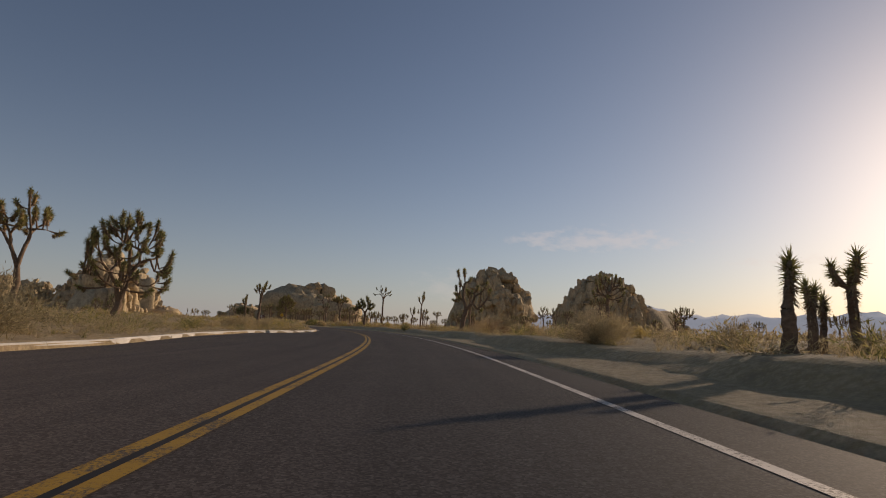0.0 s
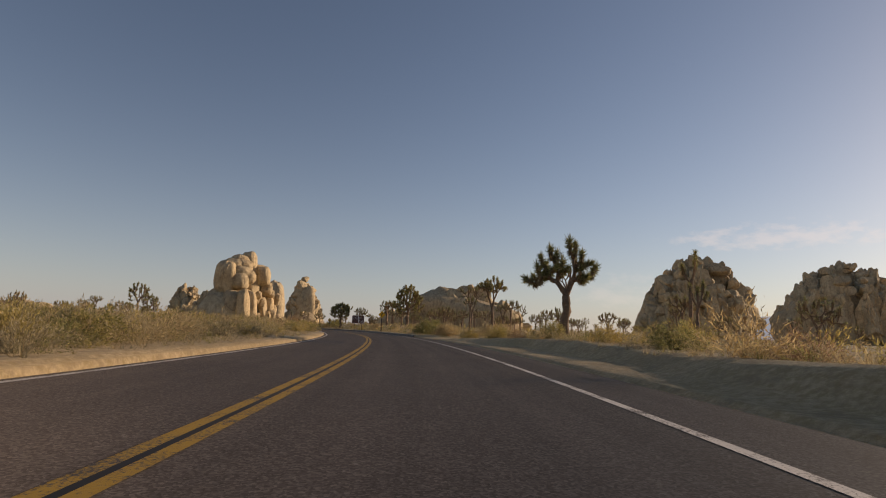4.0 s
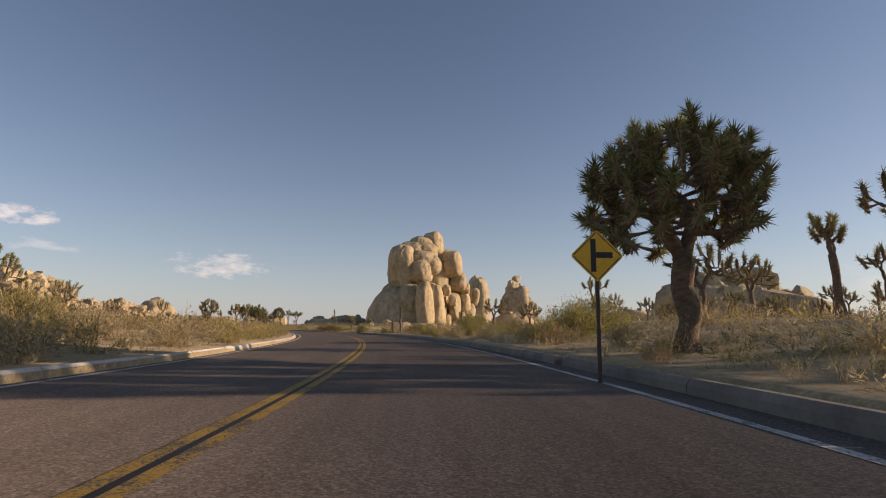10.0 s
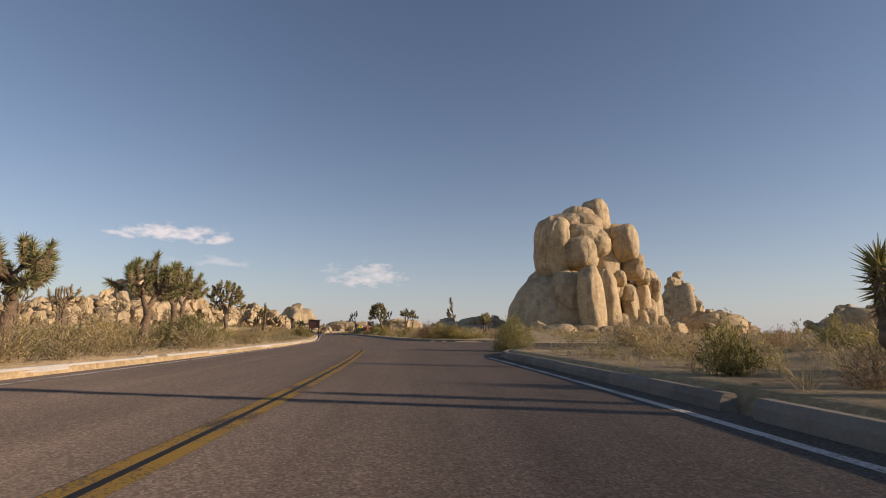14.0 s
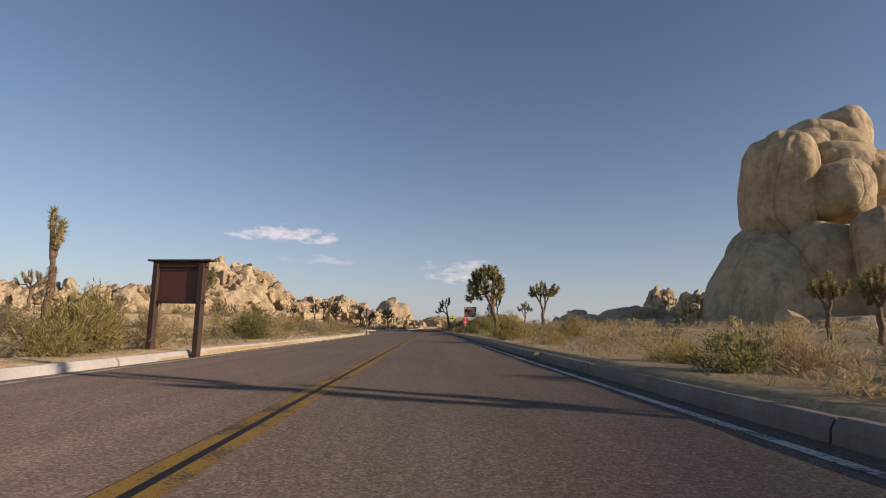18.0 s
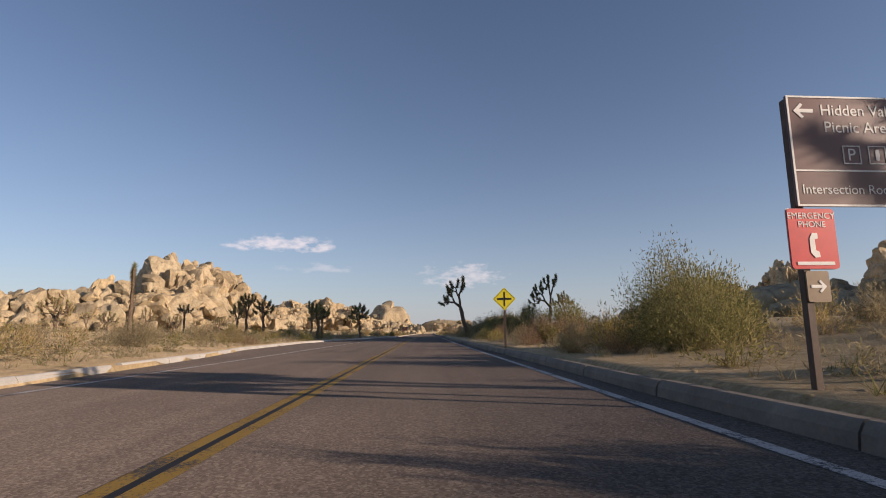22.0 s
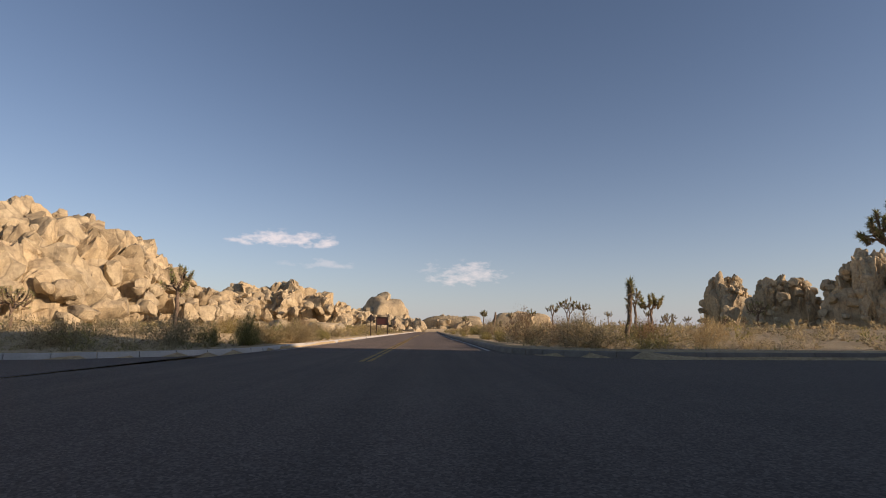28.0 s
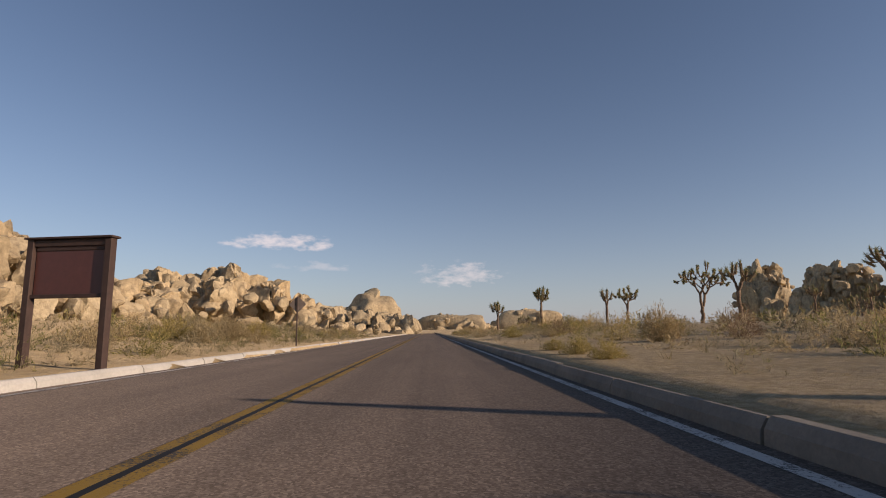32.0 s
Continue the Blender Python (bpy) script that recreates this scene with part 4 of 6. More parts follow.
BIG = "large dense joshua tree with a rounded many-branched crown"
THIN = "slender joshua tree with a few upright branches"
POLE = "young joshua tree, a shaggy unbranched pole with one tuft"
HEROES = [  # x, y, height, crown from, radius, tips, trunk, lean, shape, label
    (-10.4, 46.6, 9.2, 0.24, 3.7, 74, 0.28, (0.3, 0.2), "dome", BIG), (-12.9, 35.9, 7.6, 0.38, 2.2, 26, 0.17, (-0.3, 0), "vase", "old joshua tree with drooping bare limbs"),
    (-0.3, 87.2, 7.7, 0.46, 1.5, 12, 0.20, (0.3, 0.1), "vase", THIN), (-2.0, 86.0, 5.0, 0.5, 0.6, 3, 0.15, (-0.3, 0), "vase", THIN),
    (31.8, 116.4, 6.0, 0.45, 1.3, 4, 0.15, (0.3, 0), "vase", THIN), (33.0, 84.1, 7.4, 0.70, 0.8, 5, 0.17, (0.1, 0), "vase", THIN),
    (36.7, 51.6, 7.7, 0.48, 2.2, 22, 0.24, (0.2, 0), "dome", BIG), (37.5, 128.6, 10.0, 0.55, 1.5, 4, 0.20, (0.2, 0), "vase", "tall forked joshua tree with two bare arms"),
    (22.3, 160.9, 9.3, 0.50, 2.5, 30, 0.24, (-0.3, 0), "vase", BIG), (39.5, 182.5, 14.5, 0.50, 4.4, 12, 0.30, (0.2, 0.1), "vase", "tall open joshua tree with upswept limbs"),
    (8.0, 191.2, 9.4, 0.30, 3.3, 110, 0.34, (0.2, 0), "dome", BIG), (-5.3, 188.1, 5.45, 0.42, 2.2, 110, 0.24, (-0.1, 0), "dome", "round-headed joshua tree on a short thick trunk"),
    (24.0, 219.0, 13.0, 0.42, 4.4, 15, 0.24, (0.4, 0), "vase", "old joshua tree with long bare crooked limbs"), (20.5, 181.7, 7.4, 0.60, 1.7, 12, 0.20, (0, 0), "vase", THIN),
    (4.0, 211.0, 6.6, 0.60, 1.2, 9, 0.22, (-0.4, 0), "vase", THIN),
    (-32.0, 230.9, 3.25, 0.8, 0.2, 1, 0.13, (-0.15, 0), "column", POLE), (-33.0, 231.2, 1.5, 0.7, 0.3, 1, 0.12, (-0.4, 0), "column", POLE),
    (-28.0, 240.2, 4.0, 0.72, 0.45, 2, 0.13, (0.1, 0), "column", "twisted joshua tree stem with two small tufts"), (-49.9, 228.7, 3.2, 0.50, 1.1, 14, 0.15, (0.1, 0), "dome", THIN),
    (-55.0, 234.5, 3.7, 0.50, 1.3, 20, 0.15, (0, 0), "dome", BIG), (-59.5, 238.0, 3.9, 0.52, 1.2, 18, 0.14, (0, 0), "dome", THIN), (-64.0, 241.0, 4.2, 0.55, 1.3, 16, 0.15, (0, 0), "dome", THIN),
    (-85.4, 257.9, 6.3, 0.46, 2.2, 52, 0.22, (-0.2, 0), "dome", BIG),
    (-74.0, 292.0, 3.4, 0.55, 0.9, 9, 0.12, (0, 0), "dome", THIN), (-71.5, 297.0, 3.0, 0.55, 0.9, 8, 0.11, (0, 0), "dome", THIN), (-76.6, 297.0, 3.6, 0.5, 1.0, 10, 0.13, (0, 0), "vase", THIN),
    (-91.6, 267.4, 4.2, 0.70, 0.35, 3, 0.11, (0.05, 0), "column", "crooked joshua tree stem with small tufts"),
    (-104.2, 276.7, 4.1, 0.60, 1.1, 14, 0.14, (0, 0), "dome", THIN), (-99.9, 299.6, 6.1, 0.44, 1.75, 84, 0.19, (-0.8, -0.65), "dome", BIG),
    (-101.9, 308.8, 5.0, 0.42, 1.8, 26, 0.17, (0.1, 0), "vase", "open joshua tree with forked limbs"), (-135.5, 306.0, 3.75, 0.8, 0.3, 1, 0.10, (0, 0), "column", POLE),
    (-168.9, 343.6, 5.1, 0.46, 1.5, 32, 0.17, (-0.3, 0), "dome", BIG), (-158.8, 330.6, 3.9, 0.52, 1.1, 16, 0.15, (0.1, 0), "dome", THIN), (-171.0, 337.2, 5.2, 0.55, 0.9, 7, 0.14, (0, 0), "vase", THIN),
    (-168.7, 329.2, 4.9, 0.50, 1.3, 14, 0.15, (0, 0), "dome", THIN), (-174.0, 329.5, 5.8, 0.46, 1.4, 16, 0.17, (0.2, 0), "vase", THIN), (-163.8, 334.2, 4.4, 0.40, 1.2, 10, 0.13, (0.2, 0), "vase", "shaggy joshua tree with a hanging dead head"),
    (-181.0, 331.5, 5.2, 0.60, 1.1, 9, 0.14, (0, 0), "dome", THIN), (-154.8, 363.4, 4.6, 0.45, 1.2, 14, 0.13, (0, 0), "dome", THIN), (-205.6, 430.6, 6.2, 0.52, 1.5, 18, 0.17, (0, 0), "dome", BIG),
    (-241.2, 469.1, 8.4, 0.30, 3.3, 42, 0.22, (0.2, 0), "vase", BIG), (-247.5, 463.0, 5.6, 0.42, 1.7, 15, 0.15, (0, 0), "vase", THIN),
    (-250.1, 449.0, 4.6, 0.66, 1.0, 12, 0.13, (0, 0), "dome", THIN), (-258.0, 451.5, 4.0, 0.55, 0.9, 6, 0.12, (0, 0), "vase", THIN),
    (-180.4, 377.7, 2.75, 0.8, 0.2, 1, 0.10, (0.15, 0.1), "column", POLE), (-193.8, 409.6, 4.0, 0.40, 1.5, 14, 0.13, (0, 0), "vase", THIN),
    (-209.2, 370.3, 4.5, 0.52, 1.1, 10, 0.13, (0, 0), "dome", THIN), (-173.5, 402.0, 9.6, 0.46, 2.9, 28, 0.22, (0, 0), "vase", "open joshua tree with upswept limbs"),
    (-12.0, 242.2, 6.8, 0.58, 1.8, 9, 0.17, (0, 0), "vase", THIN),
    (9.7, 7.8, 2.0, 0.8, 0.2, 1, 0.13, (0, 0), "column", POLE), (12.4, 9.4, 1.8, 0.8, 0.25, 2, 0.11, (0, 0), "column", POLE),
    (13.1, 9.7, 1.55, 0.8, 0.2, 1, 0.09, (0, 0), "column", POLE), (13.6, 9.2, 2.55, 0.66, 0.4, 3, 0.11, (-0.2, 0), "column", POLE),
    (-39.0, 174.0, 6.0, 0.40, 2.1, 34, 0.18, (0, 0), "dome", BIG), (-50.0, 200.0, 6.2, 0.36, 2.0, 30, 0.18, (0, 0), "dome", BIG), (-44.0, 190.0, 4.6, 0.42, 1.3, 14, 0.14, (0, 0), "dome", THIN)]
KNOWN = [  # x, y, turn, trunk, where it forks, the tips of its limbs (across, up), label, size
    (19.6, 52.6, -29, 0.26, (0.62, 2.5), [(-0.31, 6.5), (0.34, 6.6), (0.92, 5.8), (-0.15, 5.4), (-0.54, 4.9), (-0.62, 4.2), (-0.85, 3.5), (-0.2, 3.7), (0.77, 4.5), (1.85, 4.9), (2.2, 4.5), (2.77, 5.2), (3.15, 4.5), (2.1, 3.9), (2.3, 2.5)], "leaning joshua tree with long crooked limbs", 0.97),
    (19.9, 108.6, -21, 0.27, (0.1, 2.9), [(-2.4, 3.9), (-2.0, 4.1), (-1.5, 5.3), (-1.2, 4.8), (-0.9, 5.8), (-0.5, 5.4), (-0.2, 5.0), (0.3, 6.3), (0.7, 6.0), (0.5, 5.4), (1.1, 5.4), (1.4, 4.9), (1.8, 4.6), (1.0, 4.4), (1.3, 4.0), (-0.7, 4.5), (-1.3, 4.2), (0.1, 4.5), (-1.6, 4.6)], "stout joshua tree with thick dark tufted heads", 0.95),
    (-147.1, 342.0, 33, 0.19, (-0.73, 2.9), [(-0.46, 5.7), (-0.9, 5.4), (-0.36, 5.1), (-0.6, 4.9), (-1.7, 5.26), (-1.94, 4.9), (-1.6, 4.5), (-2.06, 3.8), (-2.4, 3.9), (-2.66, 3.3), (-1.9, 4.6)], "leaning joshua tree with tufted arms to one side", 1.12),
    (-141.8, 349.7, 9, 0.22, (0.2, 3.2), [(0.96, 7.2), (1.28, 6.8), (0.5, 6.6), (-0.16, 7.2), (0.1, 6.6), (-0.8, 6.4), (-1.1, 5.9), (-1.6, 6.0), (-1.8, 5.6), (-2.2, 5.0), (-2.6, 4.8), (-2.9, 4.1), (-2.4, 3.6), (-1.4, 4.2), (-1.3, 5.0), (-0.6, 5.6), (-0.3, 6.0), (0.7, 6.2), (0.2, 5.9), (-1.0, 5.4), (-1.9, 5.2), (-1.7, 4.7), (-2.1, 4.3), (0.3, 7.0), (-0.5, 6.8), (1.0, 6.5)], "dark joshua tree with slanting tufted limbs", 0.86),
    (-65.6, 272.4, 20, 0.11, (-0.35, 1.7), [(-0.85, 4.2), (-0.8, 3.7), (-0.75, 3.2), (-1.1, 3.0), (-1.3, 2.7), (-1.0, 2.6), (-0.5, 2.4)], "leaning joshua tree with one tufted arm", 1.0)]
for x, y, turn_, tr, at, ends_, label, size_ in KNOWN:
    plant_tree(joshua(int(abs(x) * 7), 6.0, 0.5, 1.0, 1, tr, tuft_size=0.62 if "thick" in label else 0.43 if tr > 0.15 else 0.30, blades=260, tips_at=ends_, fork_at=at), x, y, label, turn_, size_)
for k, (x, y, h, cb, r, tips, tr, lean, shape, label) in enumerate(HEROES):
    big = tips > 30
    ts = (0.40 if tips > 9 else 0.47) if h < 9 else 0.54
    plant_tree(joshua(100 + k, h, cb, r, tips, tr, lean=lean, shape=shape, tuft_size=ts if shape != "column" else 0.36, blades=215 if shape != "column" else 230), x, y, label)

# a burnt dead trunk leaning beside the road
dead = Soup()
dead.tube([Vector((0, 0, -0.3)), Vector((0.06, 0, 0.6)), Vector((0.22, 0.03, 1.3)), Vector((0.36, 0, 2.0)), Vector((0.44, -0.02, 2.45)), Vector((0.45, 0, 2.72))], [0.21, 0.16, 0.14, 0.13, 0.11, 0.09], 9)
dead.tube([Vector((0.36, 0, 2.05)), Vector((0.50, 0.05, 2.25)), Vector((0.56, 0.06, 2.4))], [0.06, 0.045, 0.03], 6)
e = tagged(new("dead_tree"), "dark leaning dead tree trunk on sandy ground", "dead tree")
e.matrix_basis = pose(-213.8, 409.0, land_at(-213.8, 409.0), 0, 0, 20)
part("trunk", dead.mesh("trunk", [BARK], True), e)

# trees far over the plain, from a few kinds
KINDS = [joshua(300 + k, h, cb, r, tips, tr, shape=sh, tuft_size=0.44, blades=62, sides=4) for k, (h, cb, r, tips, tr, sh) in enumerate([
    (5.2, 0.46, 1.9, 24, 0.18, "dome"), (6.0, 0.45, 1.7, 18, 0.17, "vase"), (4.6, 0.5, 1.2, 10, 0.14, "vase"), (4.7, 0.42, 1.9, 28, 0.18, "dome"),
    (3.6, 0.6, 0.8, 5, 0.12, "vase"), (6.4, 0.52, 1.6, 15, 0.17, "dome"), (2.8, 0.8, 0.3, 1, 0.12, "column")])]
FAR_LABELS = ["joshua tree with a rounded crown on the scrub plain", "joshua tree with open forked limbs", THIN, BIG, THIN, "joshua tree with a high rounded crown", POLE]
rnd = random.Random(77)
TAKEN = [(h[0], h[1]) for h in HEROES + KNOWN]


def scatter_trees(count, s0, s1, v0, v1):
    made = 0
    for _ in range(count * 6):
        if made >= count:
            break
        s, v = rnd.uniform(s0, s1), v0 + (v1 - v0) * rnd.random() ** 0.8
        p = on_road(s, v)
        ss, vv = along(np.array([p.x]), np.array([p.y]))
        if abs(vv[0]) < min(abs(v0), abs(v1)) * 0.9 or side_reach(ss, vv)[0] > -3 or any((p.x - a) ** 2 + (p.y - b) ** 2 < 20 for a, b in TAKEN):
            continue
        if math.hypot(p.x + 88, p.y - 364) < 27:
            continue
        TAKEN.append((p.x, p.y))
        k = rnd.choice((0, 0, 1, 1, 2, 3, 3, 4, 5, 6))
        plant_tree(KINDS[k], p.x, p.y, FAR_LABELS[k], rnd.uniform(0, 360), rnd.uniform(0.75, 1.15))
        made += 1


scatter_trees(26, 60, 130, 34, 120)
scatter_trees(40, 130, 250, 30, 120)
scatter_trees(18, 200, 270, 16, 60)
scatter_trees(26, 60, 260, -40, -170)
scatter_trees(16, 235, 300, -16, -50)
scatter_trees(34, 300, 470, -24, -75)
scatter_trees(22, 150, 235, 26, 62)
scatter_trees(20, 470, 660, 30, 130)
scatter_trees(4, 520, 680, 16, 30)
scatter_trees(10, 0, 50, 40, 110)
scatter_trees(18, 184, 206, 18, 38)


def shrub(seed, stems, leaves, spread, upright, leaf_len, width=0.012, fat=0.05, split=False, stiff=0.8):
    """A soft shrub one metre high and about spread wide: crooked twigs set with fine wands and leaves."""
    rnd = random.Random(seed)
    sp = Soup()
    tw = Soup() if split else sp
    lobes = [(rnd.uniform(0, 6.2832), rnd.uniform(0.72, 1.12), rnd.uniform(0.7, 1.1)) for _ in range(6)]
    for k in range(stems):
        lobe = lobes[k % 6]
        a, e = lobe[0] + rnd.gauss(0, 0.75), rnd.random() ** upright
        r = spread * 0.5 * math.sin(e * 1.55) * lobe[1] * rnd.uniform(0.8, 1.0)
        h = math.cos(e * 1.42) * lobe[2] * rnd.uniform(0.78, 1.0)
        root = Vector((rnd.gauss(0, 0.07 * spread), rnd.gauss(0, 0.07 * spread), -0.05))
        tip = Vector((math.cos(a) * r, math.sin(a) * r, max(0.06, h)))
        mid = root.lerp(tip, 0.55) + Vector((rnd.gauss(0, 0.05), rnd.gauss(0, 0.05), 0.06))
        w = Vector((-math.sin(a), math.cos(a), 0)) * width
        tw.tri(root + w, root - w, mid, 0 if split else 1)
        tw.tri(mid + w * 0.7, mid - w * 0.7, tip, 0 if split else 1)
        way = (tip - mid).normalized()
        for j in range(leaves):
            u = 1 - rnd.random() ** 1.3 * 0.85
            p = (root.lerp(mid, u * 2) if u < 0.5 else mid.lerp(tip, u * 2 - 1)) + Vector((rnd.gauss(0, 0.045), rnd.gauss(0, 0.045), rnd.gauss(0, 0.04)))
            d = way * stiff + Vector((rnd.gauss(0, 0.45), rnd.gauss(0, 0.45), rnd.gauss(0.25, 0.4)))
            d = d.normalized() * leaf_len * rnd.uniform(0.55, 1.25)
            q = d.cross(Vector((rnd.gauss(0, 1), rnd.gauss(0, 1), rnd.gauss(0, 1)))).normalized() * leaf_len * fat
            sp.tri(p - q, p + q, p + d, 0)
    return (sp, tw) if split else sp


def bush_meshes(mats, *spec, **more):
    leaf, twig = shrub(*spec, split=True, **more)
    return leaf.mesh("foliage", [mats[0]]), twig.mesh("stem", [mats[1]])


SHRUBS = {
    "gold": [bush_meshes((GOLD, SCRUB), 1 + i, 100, 22, 1.5, 0.6, 0.13, 0.008, fat=0.075) for i in range(3)],
    "olive": [bush_meshes((OLIVE, SCRUB), 11 + i, 104, 25, 1.6, 0.55, 0.085, 0.008, fat=0.17, stiff=0.5) for i in range(3)],
    "scrub": [bush_meshes((SCRUB, SCRUB), 21 + i, 100, 22, 1.8, 0.5, 0.13, 0.005, fat=0.07) for i in range(3)],
    "rust": [bush_meshes((RUST, DRY), 31 + i, 100, 15, 1.6, 0.5, 0.12, 0.004, fat=0.06) for i in range(2)],
    "straw": [bush_meshes((DRY, DRY), 41 + i, 110, 18, 1.4, 0.7, 0.15, 0.005, fat=0.05, stiff=1.0) for i in range(3)]}
FINE = {  # the same kinds, grown large: many more and smaller leaves
    "gold": [bush_meshes((GOLD, SCRUB), 51 + i, 330, 26, 1.5, 0.55, 0.075, 0.004, fat=0.09) for i in range(2)],
    "tall": [bush_meshes((OLIVE, SCRUB), 65 + i, 900, 26, 1.6, 0.55, 0.030, 0.002, fat=0.16, stiff=0.5) for i in range(2)],
    "olive": [bush_meshes((OLIVE, SCRUB), 54 + i, 340, 28, 1.6, 0.55, 0.055, 0.004, fat=0.16, stiff=0.5) for i in range(3)],
    "scrub": [bush_meshes((SCRUB, SCRUB), 58 + i, 320, 24, 1.8, 0.5, 0.075, 0.003, fat=0.08) for i in range(2)],
    "rust": [bush_meshes((RUST, DRY), 61 + i, 300, 17, 1.6, 0.5, 0.075, 0.003, fat=0.07) for i in range(2)]}
SHRUB_LABELS = {"gold": "golden-green rounded desert shrub beside the road", "olive": "olive-green leafy desert shrub on sand", "scrub": "grey-brown twiggy desert shrub on sand",
                "rust": "dry reddish twiggy desert shrub", "straw": "dry straw-coloured grassy shrub"}
CLUMPS = []


def plant_shrub(kind, s, v, h, w, seed):
    p = on_road(s, v)
    r = random.Random(seed)
    meshes = FINE["tall"] if h > 2.4 else FINE[kind] if h > 1.25 and kind in FINE else SHRUBS[kind]
    e = tagged(new("shrub"), SHRUB_LABELS[kind], "shrub", "desert shrubs beside the road")
    base = {"gold": 1.5, "olive": 1.6, "scrub": 1.8, "rust": 1.6, "straw": 1.3}[kind]
    e.matrix_basis = pose(p.x, p.y, land_at(p.x, p.y) - 0.03, r.uniform(-5, 5), r.uniform(-5, 5), r.uniform(0, 360)) @ Matrix.Diagonal((w / base, w / base * r.uniform(0.85, 1.1), h, 1))
    part("foliage", meshes[seed % len(meshes)][0], e)
    part("stem", meshes[seed % len(meshes)][1], e)
    CLUMPS.append((p.x, p.y, w * 0.45))


